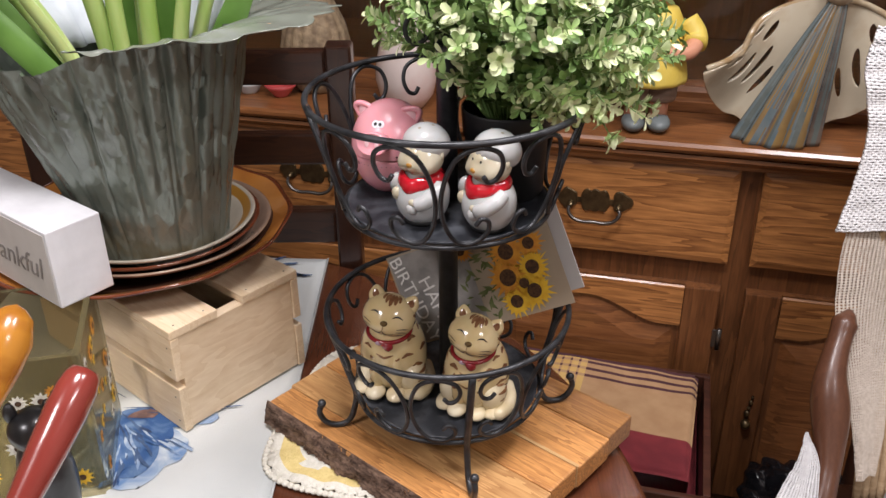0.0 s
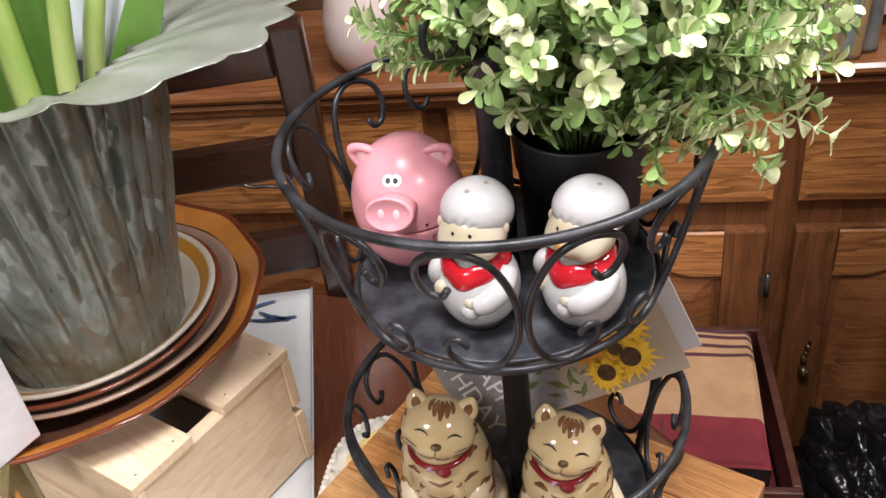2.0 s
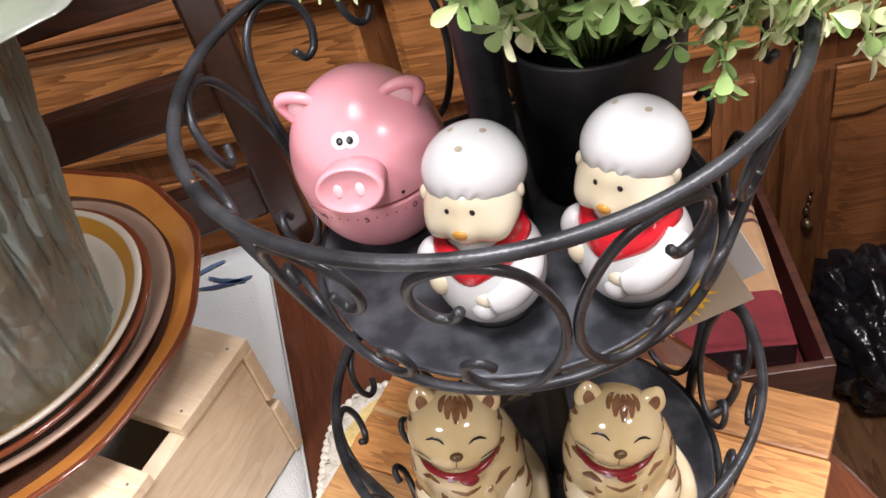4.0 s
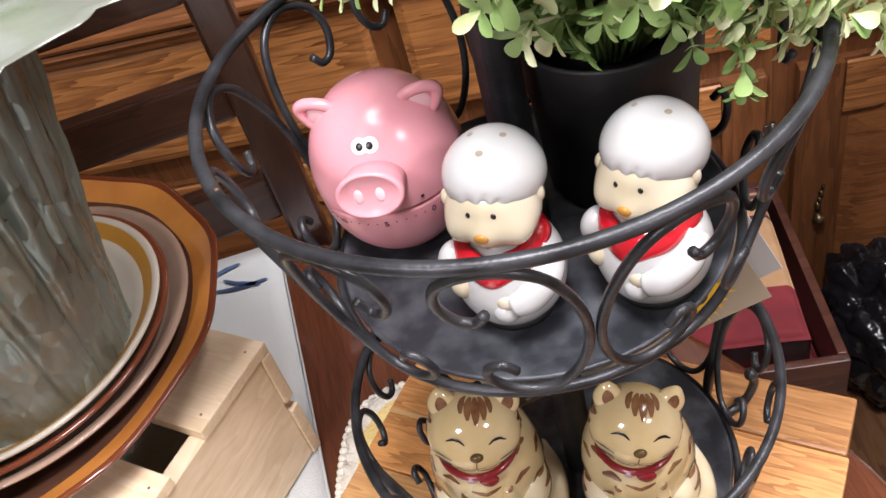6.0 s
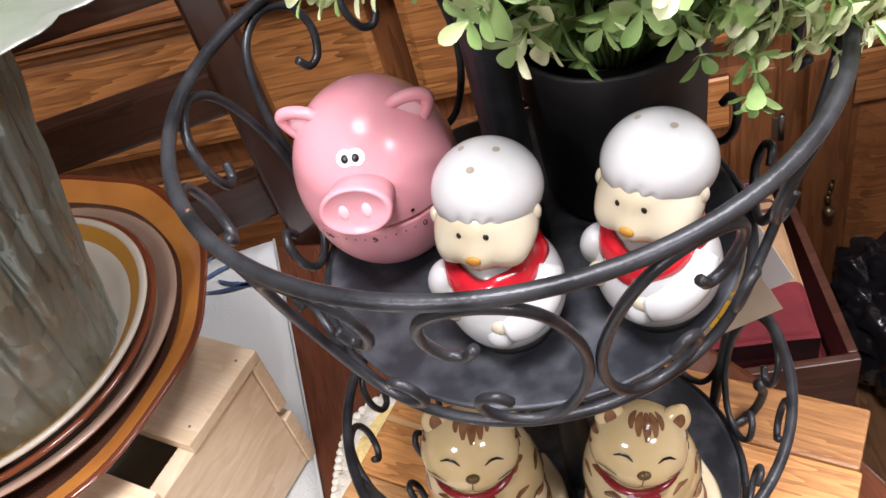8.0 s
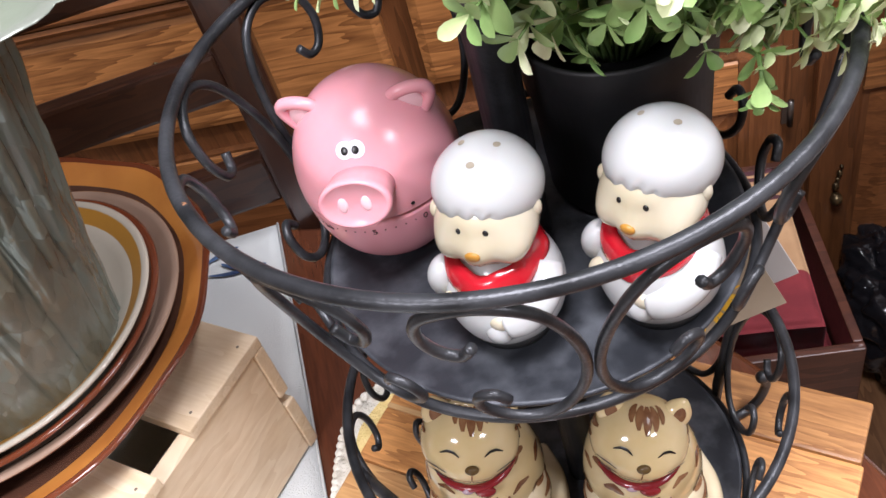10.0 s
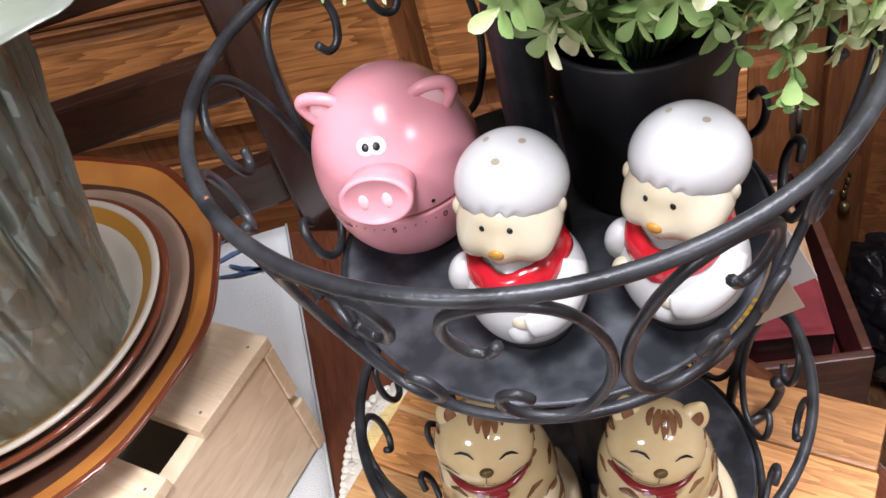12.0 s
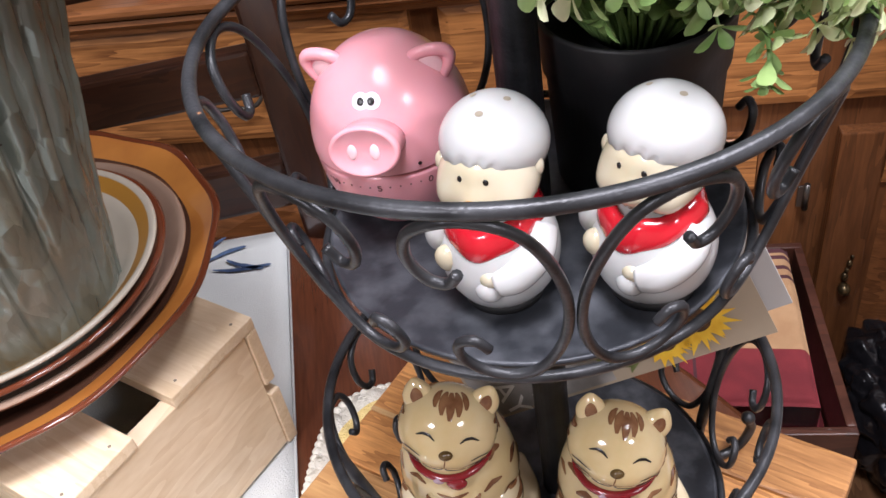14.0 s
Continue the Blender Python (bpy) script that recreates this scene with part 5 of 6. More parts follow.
for (x0, y0), (x1, y1), r in (((-0.02, -0.05), (-0.13, -0.03), 0.010), ((-0.03, -0.035), (-0.10, -0.09), 0.008), ((-0.01, -0.02), (-0.035, -0.03), 0.013), ((0.0, -0.03), (-0.005, -0.02), 0.011), ((0.025, -0.02), (0.03, -0.01), 0.012), ((0.012, 0.0), (0.015, 0.02), 0.009), ((0.045, -0.02), (0.085, -0.01), 0.010), ((0.05, 0.01), (0.11, 0.05), 0.010), ((-0.05, -0.01), (-0.17, 0.0), 0.009)):
    pts = glide([(x0, y0, 0.17), ((x0 * 2 + x1) / 3, (y0 * 2 + y1) / 3, 0.25), ((x0 + x1 * 3) / 4, (y0 + 3 * y1) / 4, 0.33), (x1, y1, 0.42)], 6)
    part("stalk", tube(pts, [0.85 * r * (1 - 0.25 * i / len(pts)) for i in range(len(pts))], 12), STALK, flowers, "pale green fleshy stalk")


def blade(base, tip, width, bend):
    """A long strap leaf with a channelled middle."""
    a, b = Vector(base), Vector(tip)
    d = (b - a).normalized()
    s = d.cross(Vector((0.3, -1, 0.2))).normalized()
    nor = s.cross(d)
    v = []
    n = 14
    for i in range(n + 1):
        u = i / n
        w = width * (0.55 + 0.6 * math.sin(math.pi * min(1, u * 0.9 + 0.1))) * (1 - u ** 5) + 0.0008
        c = a.lerp(b, u) + nor * (bend * math.sin(math.pi * u))
        v += [c - s * w + nor * w * 0.35, c, c + s * w + nor * w * 0.35]
    f = [(3 * i + k, 3 * i + 3 + k, 3 * i + 4 + k, 3 * i + 1 + k) for i in range(n) for k in (0, 1)]
    ob = part("strap_leaf", (v, f), STALK_DARK, flowers, "dark green strap leaf")
    ob.modifiers.new("thick", "SOLIDIFY").thickness = 0.0012


blade((-0.03, -0.05, 0.17), (-0.17, -0.07, 0.36), 0.011, 0.01)
blade((-0.045, -0.03, 0.17), (-0.2, -0.02, 0.40), 0.012, 0.015)
blade((0.035, 0.0, 0.17), (0.05, 0.02, 0.42), 0.013, 0.01)
blade((0.0, 0.02, 0.17), (-0.02, 0.05, 0.42), 0.012, 0.012)
blade((0.06, 0.0, 0.17), (0.16, -0.01, 0.36), 0.012, 0.02)

# small sign block resting on the platter's rim
sign = empty("sign_block", pose(-0.3877, 0.0009, 0.9250, 0, 0, 52), "white painted wooden block sign with grey script", "sign")
part("wood_block", block(0.0, 0.060, 0.0, 0.20, 0.0, 0.085, 0.0015), PAINTED, sign, smooth=False)
part("front_face", block(-0.0008, -0.0001, 0.004, 0.196, 0.004, 0.081, 0), SIGN_FACE, sign, "pale grey printed face", False)
words("thankful", 0.036, SIGN_INK, sign, pose(-0.0014, 0.078, 0.038, 90, 0, -90), "lettering", 0.0002, 0.25)

# ---- front edge of the table: jar, figurine, handled tools ----
JAR = material("jar_glass", (0.44, 0.39, 0.25), 0.06, trans=0.92)
JAR.node_tree.nodes["Principled BSDF"].inputs["IOR"].default_value = 1.12
jar = empty("square_jar", pose(-0.430, -0.026, 0.7545, 0, 0, 14), "clear square glass canister painted with sunflowers", "jar")


def tray_shell(w, h, t):
    """An open square vessel with thick walls."""
    bm = bmesh.new()
    out = [(-w, -w), (w, -w), (w, w), (-w, w)]
    k = w - t
    inn = [(-k, -k), (k, -k), (k, k), (-k, k)]
    rows = [[bm.verts.new((x, y, z)) for x, y in q] for q, z in ((out, 0), (out, h), (inn, h), (inn, 0.008))]
    for a, b in zip(rows, rows[1:]):
        for i in range(4):
            bm.faces.new((a[i], a[(i + 1) % 4], b[(i + 1) % 4], b[i]))
    bm.faces.new(rows[0][::-1])
    bm.faces.new(rows[-1])
    bmesh.ops.bevel(bm, geom=[e for e in bm.edges if abs(e.verts[0].co.z - e.verts[1].co.z) > 0.05], offset=0.006, segments=3, affect="EDGES")
    bmesh.ops.recalc_face_normals(bm, faces=bm.faces)
    return bm


body = part("glass_body", tray_shell(0.072, 0.170, 0.006), JAR, jar, "thick clear glass", False)
body.visible_shadow = False
for k in range(40):
    x, z, r = rng.uniform(-0.06, 0.06), rng.uniform(0.02, 0.155), rng.uniform(0.006, 0.013)
    side = k % 2
    v = [(0, 0, 0)]
    for i in range(22):
        a = 2 * math.pi * i / 22
        q = r * (1.0 if i % 2 else 0.62)
        v.append((q * math.cos(a), 0, q * math.sin(a)))
    m = pose(x, -0.0728, z) if side == 0 else pose(0.0728, x, z, 0, 0, 90)
    p = part("painted_flower", (v, [(0, 1 + (i + 1) % 22, 1 + i) for i in range(22)]), (PETAL_Y, PETAL_O, CROCHET)[k % 3], jar, "painted yellow sunflower", False, m)
    part("flower_heart", ([(0.32 * r * math.cos(i * 0.524), -0.0006, 0.32 * r * math.sin(i * 0.524)) for i in range(12)], [tuple(range(12))]), SEEDS, p, "", False)
fig = tagged(part("black_figurine", merge(Blob((0, 0, 0.062), (0.026, 0.028, 0.062), [(0, -30, 0.12, 40)]).geo(0, 28, 18), Blob((0.003, -0.010, 0.132), (0.023, 0.022, 0.020), [(0, -15, 0.14, 25)]).geo(0, 28, 18), Blob((-0.014, -0.008, 0.150), (0.006, 0.005, 0.011)).geo(0, 14, 10), Blob((0.018, -0.008, 0.149), (0.006, 0.005, 0.011)).geo(0, 14, 10)), material("black_glaze", (0.008, 0.008, 0.009), 0.3, second=(0.02, 0.02, 0.022), scale=60, coat=0.3)), "glossy black ceramic figurine beside the canister", "figurine")
fig.matrix_world = pose(-0.374, -0.128, 0.7545, 0, 0, 15)

RED_WOOD = material("red_lacquer", (0.25, 0.040, 0.030), 0.24, second=(0.21, 0.030, 0.022), scale=20, coat=0.7)
ORANGE_WOOD = material("orange_varnish", (0.48, 0.20, 0.025), 0.25, second=(0.30, 0.10, 0.012), scale=22, stretch=(1, 1, 2), low=0.45, high=0.7, coat=0.5)


def turned(name, a, b, prof, mat, label, cat, mat2=None):
    """A lathe-turned handle from a to b; prof: (share of the length, radius)."""
    a, b = Vector(a), Vector(b)
    ob = tagged(part(name, lathe([(r, u * (b - a).length) for u, r in prof], 28), mat), label, cat)
    m = (b - a).to_track_quat("Z", "Y").to_matrix().to_4x4()
    m.translation = a
    ob.matrix_world = m
    return ob


crock = tagged(part("utensil_crock", lathe([(0, 0), (0.058, 0), (0.062, 0.004), (0.064, 0.10), (0.066, 0.104), (0.062, 0.104), (0.060, 0.10), (0.057, 0.008), (0, 0.007)], 40), material("clear_crock", (0.9, 0.93, 0.93), 0.05, trans=1.0)), "clear glass utensil crock at the table front", "crock")
crock.matrix_world = pose(-0.365, -0.300, 0.7545)
crock.visible_shadow = False
turned("masher_handle", (-0.391, -0.345, 0.790), (-0.301, -0.153, 0.964), [(0.0, 0.0), (0.0, 0.007), (0.36, 0.007), (0.38, 0.018), (0.42, 0.0185), (0.46, 0.0118), (0.60, 0.0130), (0.74, 0.0160), (0.86, 0.0174), (0.93, 0.0168), (0.97, 0.0146), (0.992, 0.011), (1.0, 0.0)], RED_WOOD, "dark red lacquered wooden masher handle in the crock", "masher")
turned("wooden_spoon", (-0.420, -0.325, 0.785), (-0.352, -0.140, 1.018), [(0.0, 0.0), (0.0, 0.006), (0.55, 0.007), (0.72, 0.010), (0.82, 0.018), (0.90, 0.021), (0.965, 0.016), (0.99, 0.008), (1.0, 0.0)], ORANGE_WOOD, "orange varnished wooden spoon in the crock", "spoon")

# ---- the chair behind the table ----
chair = empty("dining_chair", pose(-0.36, 0.42, 0), "dark-stained ladder-back dining chair behind the table", "chair", "dining chairs")
for x in (-0.215, 0.215):
    part("back_post", block(x - 0.018, x + 0.018, -0.016, 0.020, 0.0, 1.078, 0.004), CHAIR, chair, smooth=False)
RAIL = wood("rail_wood", (0.045, 0.017, 0.009), (0.018, 0.007, 0.005), 0.28, (1, 6, 6), 5, 8, 0.08, 0.05, 0.3)
for z0, z1 in ((1.022, 1.070), (0.905, 0.952), (0.780, 0.834), (0.62, 0.66)):
    part("back_slat", block(-0.1965, 0.1965, -0.006, 0.014, z0, z1, 0.004), RAIL, chair, smooth=False)
part("seat", block(-0.225, 0.225, -0.44, 0.018, 0.43, 0.46, 0.008), RAIL, chair, smooth=False)
for x in (-0.2, 0.2):
    part("front_leg", block(x - 0.018, x + 0.018, -0.43, -0.394, 0.0, 0.4295, 0.004), CHAIR, chair, smooth=False)

# ---- the box of folded cloths and the bag beside the hutch ----
NAP_RED = material("maroon_cloth", (0.20, 0.022, 0.028), 0.9, second=(0.15, 0.016, 0.022), scale=30, bump=0.5, bump_scale=700)
NAP_TAN = material("tan_cloth", (0.44, 0.27, 0.14), 0.9, second=(0.38, 0.22, 0.11), scale=30, bump=0.5, bump_scale=700)
NAP_GOLD = material("gold_cloth", (0.58, 0.38, 0.13), 0.9, second=(0.52, 0.32, 0.10), scale=30, bump=0.5, bump_scale=700)
NAP_PLUM = material("plum_cloth", (0.085, 0.028, 0.035), 0.9, second=(0.06, 0.02, 0.026), scale=30, bump=0.5, bump_scale=700)
BOXM = pose(0.486, 0.592, 0, 0, 0, -14.6)
BOX_WOOD = wood("box_wood", (0.085, 0.030, 0.018), (0.035, 0.012, 0.008), 0.35, (1, 6, 6), 4, 6, 0.1, 0.05, 0.2)
bin_ = empty("wooden_box", BOXM, "dark red-brown open wooden box full of folded cloths", "box")
BX, BY, BH = 0.40, 0.34, 0.405
for x0, x1, y0, y1 in ((-BX, 0, -0.012, 0), (-BX, 0, -BY, -BY + 0.012), (-0.012, 0, -BY + 0.0125, -0.0125), (-BX, -BX + 0.012, -BY + 0.0125, -0.0125)):
    part("side", block(x0, x1, y0, y1, 0.0, BH, 0.002), BOX_WOOD, bin_, smooth=False)
part("bottom", block(-BX + 0.0125, -0.0125, -BY + 0.0125, -0.0125, 0.01, 0.02, 0), BOX_WOOD, bin_, smooth=False)


def folded(name, x0, x1, y0, y1, z0, z1, bands, label, tilt=0.0):
    """A folded cloth whose woven bands run along x; bands: (share, material index)."""
    mats = [NAP_RED, NAP_TAN, NAP_GOLD, NAP_PLUM]
    v, f, mi = [], [], []
    n, m = 90, 110
    for i in range(n + 1):
        for j in range(m + 1):
            x, y = x0 + (x1 - x0) * i / n, y0 + (y1 - y0) * j / m
            e = min(i, n - i, 3) / 3 * min(j, m - j, 3) / 3
            v.append((x, y, z1 - 0.012 * (1 - e) ** 2 + 0.004 * noise.noise((x * 16, y * 16, z1 * 40)) + tilt * (y - y0)))
    for i in range(n):
        for j in range(m):
            a = i * (m + 1) + j
            f.append((a, a + m + 1, a + m + 2, a + 1))
            u = (j + 0.5) / m
            mi.append(next(k for s, k in bands if u <= s))
    b = len(v)
    edge = [i * (m + 1) for i in range(n + 1)] + [n * (m + 1) + j for j in range(1, m + 1)] + [i * (m + 1) + m for i in range(n - 1, -1, -1)] + [j for j in range(m - 1, 0, -1)]
    v += [(v[i][0], v[i][1], z0) for i in edge]
    for k in range(len(edge)):
        q = (k + 1) % len(edge)
        f.append((edge[k], edge[q], b + q, b + k))
        mi.append(0)
    ob = tagged(part(name, (v, f, mi), mats), label, "cloth", "folded cloths")
    ob.matrix_world = BOXM
    return ob


folded("folded_cloth", -BX + 0.014, -0.015, -BY + 0.014, -0.014, 0.021, 0.34, [(1.0, 0)], "maroon cotton cloths folded in the box")
top = folded("folded_cloth", -BX + 0.016, -0.020, -BY + 0.030, -0.026, 0.343, 0.413, [(0.34, 0), (1.0, 1)], "gold, tan and maroon plaid cloth folded in the box")
me = top.data
top.matrix_world = BOXM @ pose(0.0, 0.012, 0, 0, 0, -2.5)
for p in me.polygons:
    c = p.center
    u, w = (c.x + BX) / BX, (c.y + BY) / BY
    gold = u < 0.44
    lines = 0.70 < w < 0.86 and int(w * 50) % 3 == 0
    if c.z > 0.385:
        k = 3 if w > 0.88 else 0 if w < 0.33 else 2 if gold else 1
        if lines:
            k = 1 if gold else 3 if w > 0.7 else k
        if 0.26 < u < 0.44 and int(u * 75) % 3 == 0 and w < 0.88:
            k = 1 if k == 2 else 3
        if 0.06 < w < 0.3 and 0.42 < u < 0.62 and int(u * 75) % 4 == 0:
            k = 3
        p.material_index = k

BAG = material("black_plastic_bag", (0.008, 0.008, 0.010), 0.20, second=(0.014, 0.014, 0.017), scale=20)
creases(BAG, 42, (1, 1, 1), 0.34)
bm = bmesh.new()
bmesh.ops.create_icosphere(bm, subdivisions=6, radius=1)
for q in bm.verts:
    d = q.co.copy()
    near, fine = noise.voronoi(d * 2.6)[0], noise.voronoi(d * 6.5)[0]
    k = 0.92 + 0.20 * noise.noise(d * 1.7) + 0.22 * (min(near[1] - near[0], 0.6) - 0.2) + 0.09 * (min(fine[1] - fine[0], 0.6) - 0.2)
    q.co = Vector((d.x * 0.115 * k, d.y * 0.16 * k, max(d.z * 0.150 * k, -0.12)))
bag = tagged(part("plastic_bag", bm, BAG), "crumpled black plastic bag on the floor", "bag")
bag.matrix_world = pose(0.650, 0.465, 0.1205)

# ---- on the counter of the hutch ----


def on_counter(along, deep):
    p = ROOM @ Vector((along, deep, 0.853))
    return p.x, p.y, 0.8535


EGG = material("egg_glaze", (0.66, 0.56, 0.52), 0.15, second=(0.62, 0.43, 0.40), scale=9, low=0.45, high=0.65, coat=0.5)
egg = tagged(part("egg_vase", lathe([(0, 0), (0.030, 0), (0.036, 0.003), (0.050, 0.025), (0.0565, 0.055), (0.054, 0.085), (0.045, 0.118), (0.034, 0.148), (0.024, 0.172), (0.018, 0.190), (0.018, 0.205), (0.0155, 0.207), (0.0145, 0.19), (0, 0.185)], 48), EGG), "white and pink glazed pear-shaped ceramic vase", "vase")
egg.matrix_world = pose(*on_counter(-0.325, 0.045))
WEAVE = material("woven_clay", (0.16, 0.11, 0.065), 0.75, second=(0.30, 0.22, 0.13), scale=70, bump=1.0, bump_scale=160)
bas = empty("ribbed_vase", pose(*on_counter(-0.52, 0.10)), "brown ribbed and pierced pottery vase on the counter", "vase")
part("body", lathe([(0, 0), (0.035, 0), (0.045, 0.01), (0.062, 0.05), (0.066, 0.085), (0.058, 0.125), (0.040, 0.165), (0.028, 0.19), (0.032, 0.205), (0.028, 0.206), (0.022, 0.19), (0, 0.16)], 72, None, lambda a, r, z: (r * (1 + 0.035 * math.cos(18 * a)), z)), WEAVE, bas)
for k, (x, yy, mat, lab) in enumerate(((-0.643, 0.05, WHITE_GLAZE, "small white glazed bowl on the counter"), (-0.575, 0.045, material("rose_glaze", (0.42, 0.06, 0.06), 0.2, coat=0.4), "small rose-red glazed bowl on the counter"))):
    b = tagged(part("bowl", lathe([(0, 0), (0.015, 0), (0.017, 0.004), (0.029, 0.018), (0.032, 0.024), (0.030, 0.024), (0.024, 0.014), (0.012, 0.006), (0, 0.005)], 36), mat), lab, "bowl", "small bowls")
    b.matrix_world = pose(*on_counter(x, yy))

# girl figurine: one plain form
SKIN = material("painted_flesh", (0.56, 0.26, 0.16), 0.5)
DRESS = material("yellow_paint", (0.66, 0.50, 0.10), 0.5, second=(0.60, 0.44, 0.07), scale=30, bump=0.2)
TAUPE = material("taupe_paint", (0.22, 0.15, 0.11), 0.6, second=(0.28, 0.2, 0.15), scale=30)
SHOE = material("grey_blue_paint", (0.11, 0.13, 0.13), 0.45, second=(0.15, 0.17, 0.17), scale=40)


def doll_geo():
    parts = []
    for s in (-1, 1):
        parts.append(Blob((0.021 * s, -0.012, 0.014), (0.020, 0.030, 0.015), [(0, 10, 0.08, 40)]).geo(3, 24, 14))
        parts.append(tube([(0.021 * s, 0, 0.020), (0.021 * s, 0, 0.062)], 0.015, 14, False, 0))
        parts.append(moved(lathe([(0, 0.05), (0.024, 0.052), (0.026, 0.060), (0.027, 0.095), (0, 0.10)], 24, [2] * 4), pose(0.022 * s, 0, 0)))
        arm = glide([(0.050 * s, 0.0, 0.185), (0.066 * s, -0.012, 0.160), (0.052 * s, -0.040, 0.143), (0.018 * s, -0.052, 0.146)], 5)
        parts.append(tube(arm, [0.017 - 0.0004 * i for i in range(len(arm))], 12, False, 0))
        parts.append(tube(arm[:8], 0.0195, 12, False, 1))
    parts.append(lathe([(0.055, 0.085), (0.061, 0.088), (0.062, 0.095), (0.056, 0.125), (0.047, 0.155), (0.046, 0.185), (0.036, 0.205), (0.016, 0.212), (0, 0.212)], 40, [1] * 8, lambda a, r, z: (r * (1 + 0.03 * math.sin(12 * a) * (0.2 - z) * 5), z)))
    parts.append(Blob((0, 0, 0.245), (0.036, 0.036, 0.038)).geo(0, 28, 18))
    parts.append(Blob((0, 0.008, 0.255), (0.040, 0.038, 0.036)).geo(2, 28, 18))
    return merge(*parts)


doll = tagged(part("girl_figurine", doll_geo(), [SKIN, DRESS, TAUPE, SHOE]), "painted figurine in a yellow dress and grey shoes", "figurine", "counter figurines")
doll.matrix_world = pose(*on_counter(0.105, 0.030), 0, 0, TURN + 8)
doll2 = copy_thing(doll, pose(*on_counter(-0.025, 0.06), 0, 0, TURN - 12))

# glazed cloaked form with pierced wings
GOWN = [material("slate_glaze", (0.07, 0.085, 0.08), 0.25, second=(0.11, 0.125, 0.115), scale=30, coat=0.4), material("ochre_stripe_glaze", (0.24, 0.15, 0.055), 0.25, second=(0.17, 0.11, 0.05), scale=30, coat=0.4), material("blue_stripe_glaze", (0.085, 0.12, 0.135), 0.25, second=(0.13, 0.155, 0.16), scale=30, coat=0.4), material("brown_stripe_glaze", (0.07, 0.055, 0.05), 0.25, second=(0.13, 0.10, 0.08), scale=30, coat=0.4)]
WING = material("sand_glaze", (0.43, 0.375, 0.28), 0.22, second=(0.24, 0.15, 0.07), scale=11, low=0.46, high=0.8, coat=0.4)
RIM_GLAZE = material("brown_rim_glaze", (0.30, 0.20, 0.10), 0.18, second=(0.44, 0.37, 0.26), scale=30, coat=0.5)
angel = empty("glazed_sculpture", pose(*on_counter(0.333, 0.040), 0, 0, TURN + 3), "glazed stoneware cloaked sculpture with pierced leaf-shaped wings", "sculpture")
v, f = [], []
n, m = 30, 180
for i in range(n + 1):
    u = i / n
    for j in range(m):
        a = 2 * math.pi * j / m
        r = (0.056 * (1 - u) ** 0.9 + 0.013) * (1 + 0.08 * math.sin(10 * a + u))
        v.append((r * math.cos(a) + 0.060 * u - 0.015, 0.7 * r * math.sin(a) - 0.012 * (1 - u), 0.225 * u))
f = [(i * m + j, i * m + (j + 1) % m, (i + 1) * m + (j + 1) % m, (i + 1) * m + j) for i in range(n) for j in range(m)] + [tuple(range(m))[::-1], tuple(n * m + j for j in range(m))]
paint, tones = random.Random(5), []
while len(tones) < m:
    tones += [paint.choice((0, 0, 2, 2, 1, 3))] * paint.randint(1, 5)
part("gown", (v, f, [tones[(j + i // 4 * (j % 2)) % m] for i in range(n) for j in range(m)] + [0, 0]), GOWN, angel, "ribbed blue-grey and ochre striped gown")
part("head", Blob((0.046, 0, 0.245), (0.024, 0.024, 0.028)).geo(0, 24, 16), WING, angel)
for s in (-1, 1):
    v, f = [], []
    n, m = 150, 120
    holes = [(0.26, 0.34, 0.13, 0.045), (0.46, 0.48, 0.17, 0.055), (0.68, 0.44, 0.17, 0.050), (0.56, 0.80, 0.08, 0.060), (0.84, 0.56, 0.15, 0.036), (0.80, 0.86, 0.06, 0.06)]
    for i in range(n + 1):
        u = i / n
        for j in range(m + 1):
            w = j / m
            edge = 1 - max(0, u - 0.78) / 0.22
            mid, half = 0.112 + 0.010 * u, (0.112 - 0.062 * u ** 1.4) * (0.30 + 0.70 * math.sqrt(max(0, 1 - (1 - edge) ** 2)))
            zz = mid + half * (2 * w - 1) + 0.006 * math.sin(8 * u) * (1 - w)
            x = 0.040 * (1 - w) ** 1.3 + 0.010 + 0.118 * u * (0.80 + 0.30 * w - 0.12 * w * w)
            v.append((s * x + 0.044 * w, 0.016 + 0.034 * math.sin(2.4 * u) - 0.060 * u * u * (1 - 0.4 * w) + 0.006 * math.sin(5 * w + 3 * u), max(zz, 0.0035)))
    for i in range(n):
        for j in range(m):
            u, w = (i + 0.5) / n, (j + 0.5) / m
            if any(((u - hu + 0.45 * (w - hw) - 0.9 * (w - hw) ** 2) / hr2) ** 2 + ((w - hw) / hr) ** 2 < 1 for hu, hw, hr, hr2 in holes):
                continue
            a = i * (m + 1) + j
            f.append((a, a + m + 1, a + m + 2, a + 1))
    wing = part("wing", (v, f), WING, angel, "sand glazed pierced wing")
    line = [Vector(v[i * (m + 1) + m]) for i in range(4, n + 1, 6)] + [Vector(v[n * (m + 1) + j]) for j in range(m - 6, 5, -8)]
    part("rim", tube(glide(line, 2), 0.0052, 8), RIM_GLAZE, wing, "brown glazed rolled rim")
    soft = wing.modifiers.new("soft", "SMOOTH")
    soft.factor, soft.iterations = 0.5, 6
    wing.modifiers.new("thick", "SOLIDIFY").thickness = 0.007

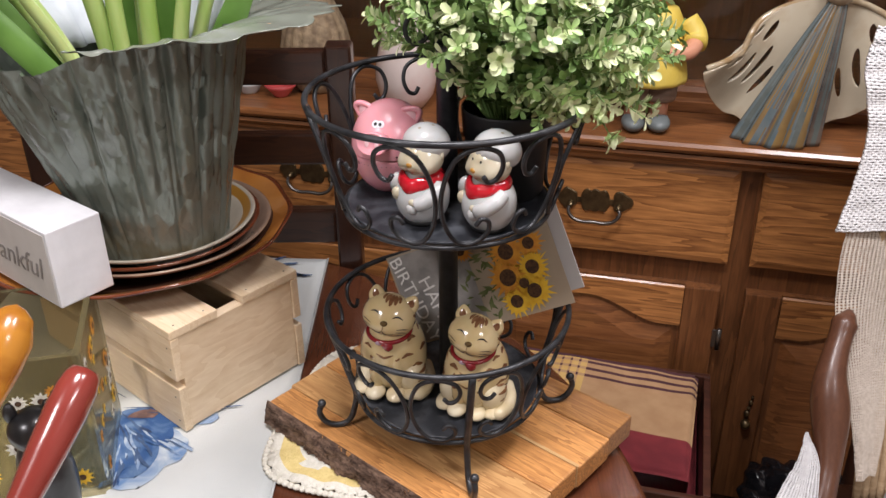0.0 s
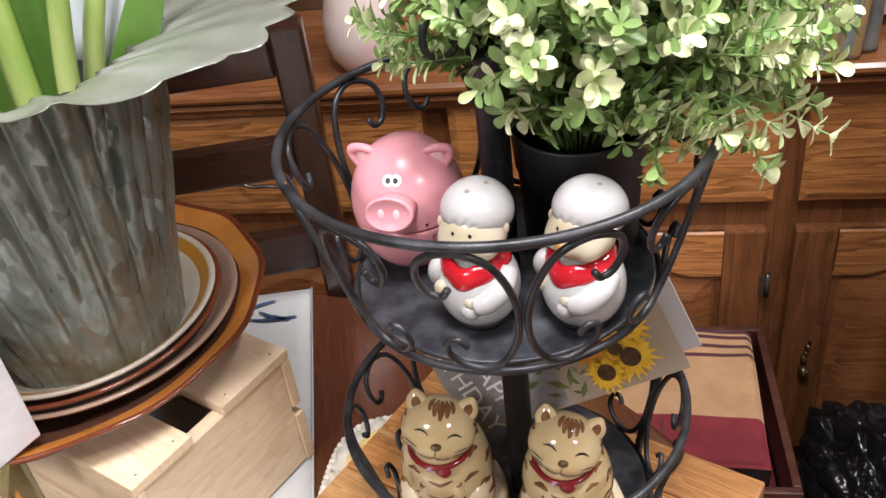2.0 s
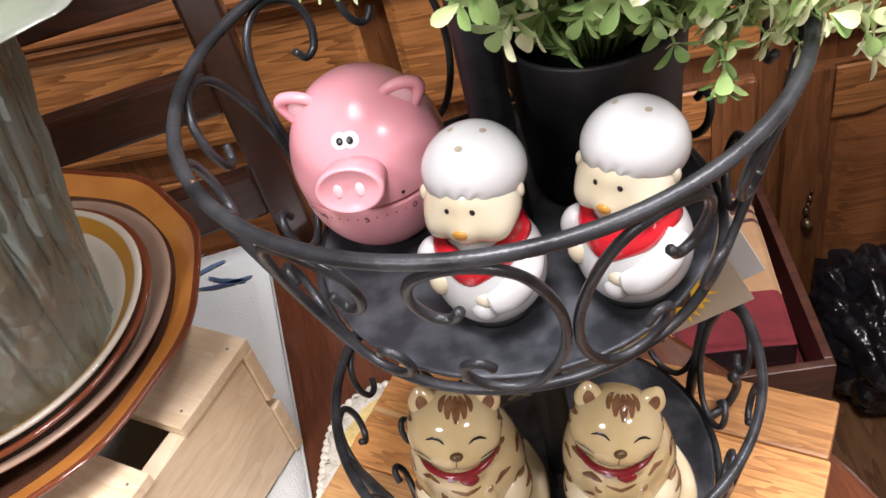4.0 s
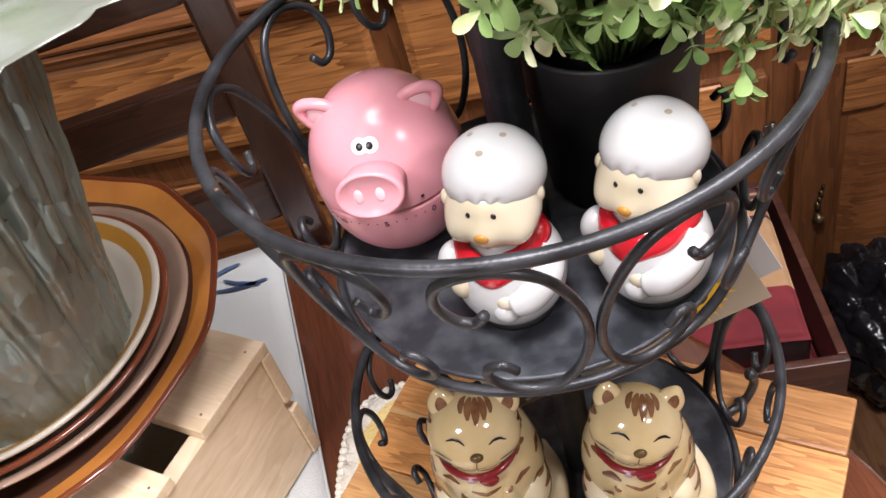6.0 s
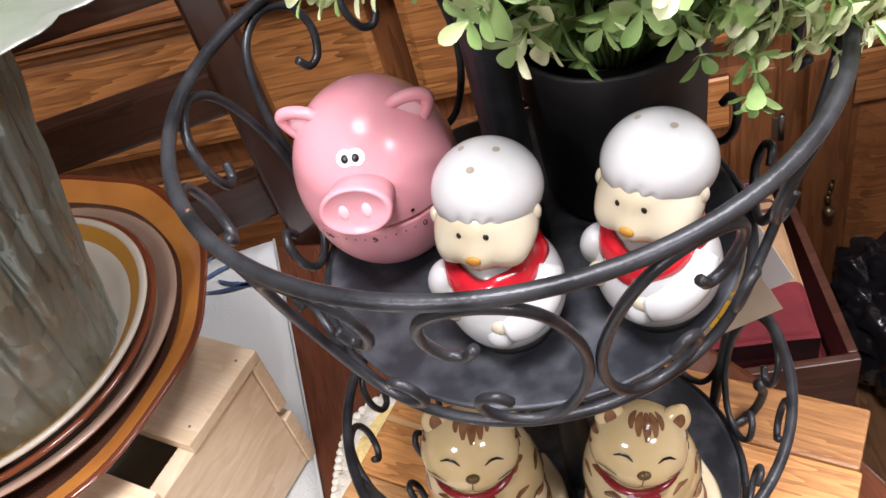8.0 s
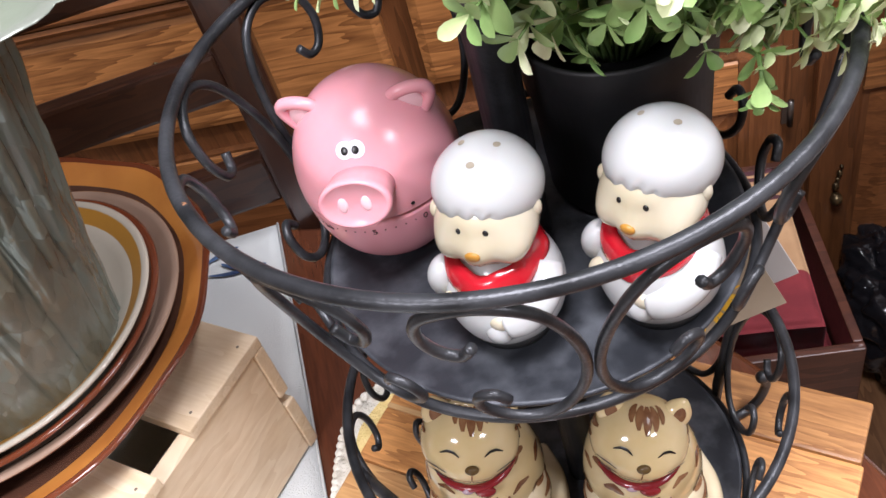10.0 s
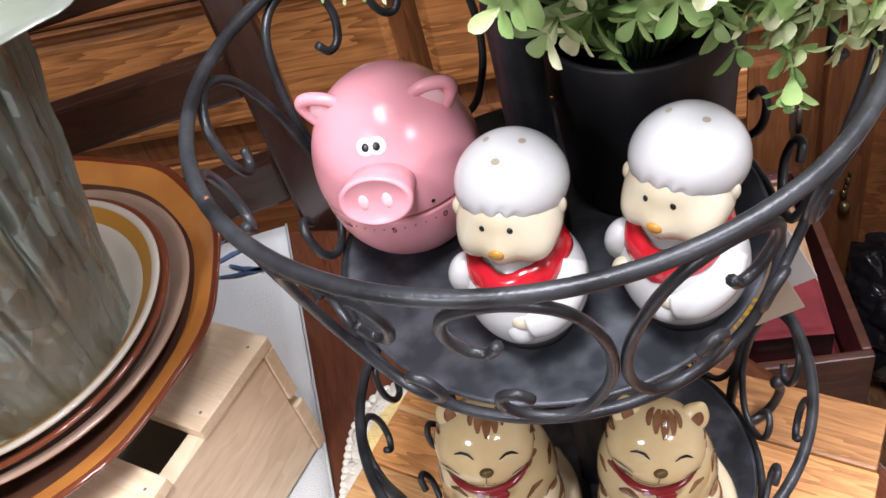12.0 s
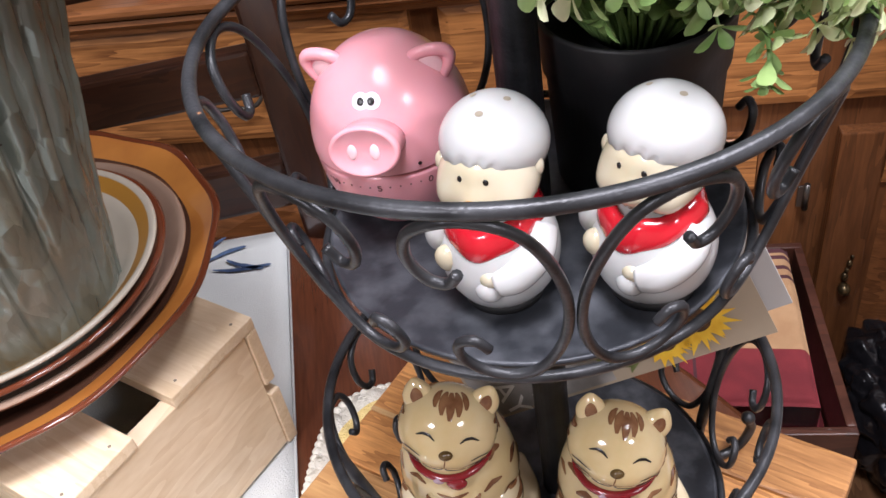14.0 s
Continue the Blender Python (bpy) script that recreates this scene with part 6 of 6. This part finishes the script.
# ---- armchair with crocheted covers at the table's end ----
arm = empty("armchair", pose(0, 0, 0), "brown wooden armchair draped with white crocheted covers", "armchair")
ARM_WOOD = wood("arm_wood", (0.12, 0.048, 0.025), (0.075, 0.028, 0.015), 0.38, (5, 5, 1), 4, 6, 0.06, 0.05, 0.15, 0.25)
pts = glide([(0.556, 0.290, 0.735), (0.552, 0.284, 0.728), (0.544, 0.274, 0.714), (0.522, 0.235, 0.665), (0.520, 0.205, 0.615), (0.512, 0.165, 0.565), (0.495, 0.13, 0.51), (0.49, 0.12, 0.40), (0.50, 0.12, 0.2), (0.50, 0.12, 0.0)], 5)
part("arm_post", tube(pts, [min(0.004 + 0.0016 * i, 0.021 + 0.005 * math.sin(i * 0.42)) for i in range(len(pts))], 14), ARM_WOOD, arm)
part("back_post", tube([(0.72, 0.44, 0.0), (0.72, 0.45, 0.6), (0.74, 0.47, 1.12)], 0.022, 12), ARM_WOOD, arm)
part("seat", block(0.535, 1.0, -0.1, 0.30, 0.36, 0.41, 0.01), ARM_WOOD, arm, smooth=False)
part("seat_leg", block(0.94, 0.98, -0.06, -0.02, 0.0, 0.3595, 0.004), ARM_WOOD, arm, smooth=False)
part("seat_leg", block(0.94, 0.98, 0.25, 0.29, 0.0, 0.3595, 0.004), ARM_WOOD, arm, smooth=False)
YARN = material("white_yarn", (0.82, 0.81, 0.81), 0.95, second=(0.74, 0.73, 0.74), scale=160, bump=1.0, bump_scale=380)
NET = material("cream_net", (0.66, 0.58, 0.50), 0.95, second=(0.56, 0.48, 0.40), scale=160, bump=1.0, bump_scale=380)
STRAW = material("straw_cord", (0.50, 0.36, 0.22), 0.9, second=(0.40, 0.27, 0.15), scale=60, stretch=(1, 1, 4), bump=0.8, bump_scale=200)


def lace(name, rows, mat, cells, hole, label, depth, ruffle):
    """A crocheted sheet between two edges given row by row: (left point, right point); each mesh a frame round a hole."""
    lf, rt = glide([r[0] for r in rows], 8), glide([r[1] for r in rows], 8)
    nu, nv = cells, len(lf) - 1
    nv2 = int(nv * 2.5)

    def at(i, j):
        u, w = i / nu, j / nv2 * nv
        k = min(int(w), nv - 1)
        a, b = lf[k].lerp(lf[k + 1], w - k), rt[k].lerp(rt[k + 1], w - k)
        p = a.lerp(b, u)
        return p + Vector((0, -1, 0)) * (ruffle * math.sin(u * 7) + 0.6 * ruffle * noise.noise((u * 5, w * 0.5, 0)) + 0.0007 * ((i + j) % 2))
    v, f = [], []
    for j in range(nv2):
        for i in range(nu):
            c = [at(i, j), at(i + 1, j), at(i + 1, j + 1), at(i, j + 1)]
            mid = sum(c, Vector()) / 4
            b = len(v)
            v += c + [mid.lerp(q, hole) for q in c]
            f += [(b + k, b + (k + 1) % 4, b + 4 + (k + 1) % 4, b + 4 + k) for k in range(4)]
            if hole < 0.3:
                f.append((b + 4, b + 5, b + 6, b + 7))
    ob = tagged(part(name, (v, f), mat), label, "crochet cover", "crocheted covers")
    ob.modifiers.new("thick", "SOLIDIFY").thickness = depth
    return ob


lace("crochet_cover", [((0.560, 0.40, 1.10), (0.78, 0.42, 1.10)), ((0.548, 0.385, 1.05), (0.78, 0.40, 1.05)), ((0.562, 0.37, 0.97), (0.78, 0.39, 0.97)), ((0.552, 0.355, 0.90), (0.78, 0.37, 0.90)), ((0.533, 0.338, 0.835), (0.78, 0.35, 0.835))], YARN, 46, 0.25, "thick white crocheted cover over the armchair", 0.006, 0.006)
lace("net_cover", [((0.553, 0.345, 0.845), (0.66, 0.350, 0.845)), ((0.540, 0.318, 0.79), (0.66, 0.335, 0.79)), ((0.536, 0.285, 0.72), (0.645, 0.31, 0.72)), ((0.548, 0.245, 0.65), (0.62, 0.27, 0.65)), ((0.556, 0.205, 0.585), (0.605, 0.22, 0.585)), ((0.560, 0.175, 0.53), (0.59, 0.185, 0.53))], NET, 20, 0.58, "cream crocheted net hanging on the armchair", 0.0018, 0.003)
lace("lace_mat", [((0.484, 0.190, 0.602), (0.487, 0.19, 0.602)), ((0.468, 0.165, 0.575), (0.497, 0.165, 0.575)), ((0.450, 0.15, 0.553), (0.490, 0.135, 0.545)), ((0.425, 0.12, 0.525), (0.482, 0.105, 0.515)), ((0.41, 0.09, 0.46), (0.48, 0.08, 0.45))], YARN, 12, 0.55, "white lace mat hanging beside the arm post", 0.002, 0.003)
for k in range(9):
    x = 0.603 + 0.011 * k
    part("woven_cord", tube(glide([(x, 0.345 - 0.002 * (k % 2), 0.86), (x - 0.004, 0.335, 0.76), (x + 0.002, 0.30, 0.65), (x - 0.012, 0.24, 0.56), (x - 0.02, 0.20, 0.47)], 6), 0.0062, 7), STRAW, arm)
CUSH = material("grey_fleece", (0.50, 0.48, 0.48), 0.95, second=(0.42, 0.40, 0.40), scale=40, bump=0.6, bump_scale=300)
cush = tagged(part("cushion", Blob((0, 0, 0), (0.11, 0.12, 0.085), [(40, 20, 0.08, 30), (-60, 30, 0.08, 30), (-20, -10, 0.05, 25)]).geo(0, 48, 30), CUSH), "pale grey fleece cushion on the armchair seat", "cushion")
cush.matrix_world = pose(0.690, 0.10, 0.490)
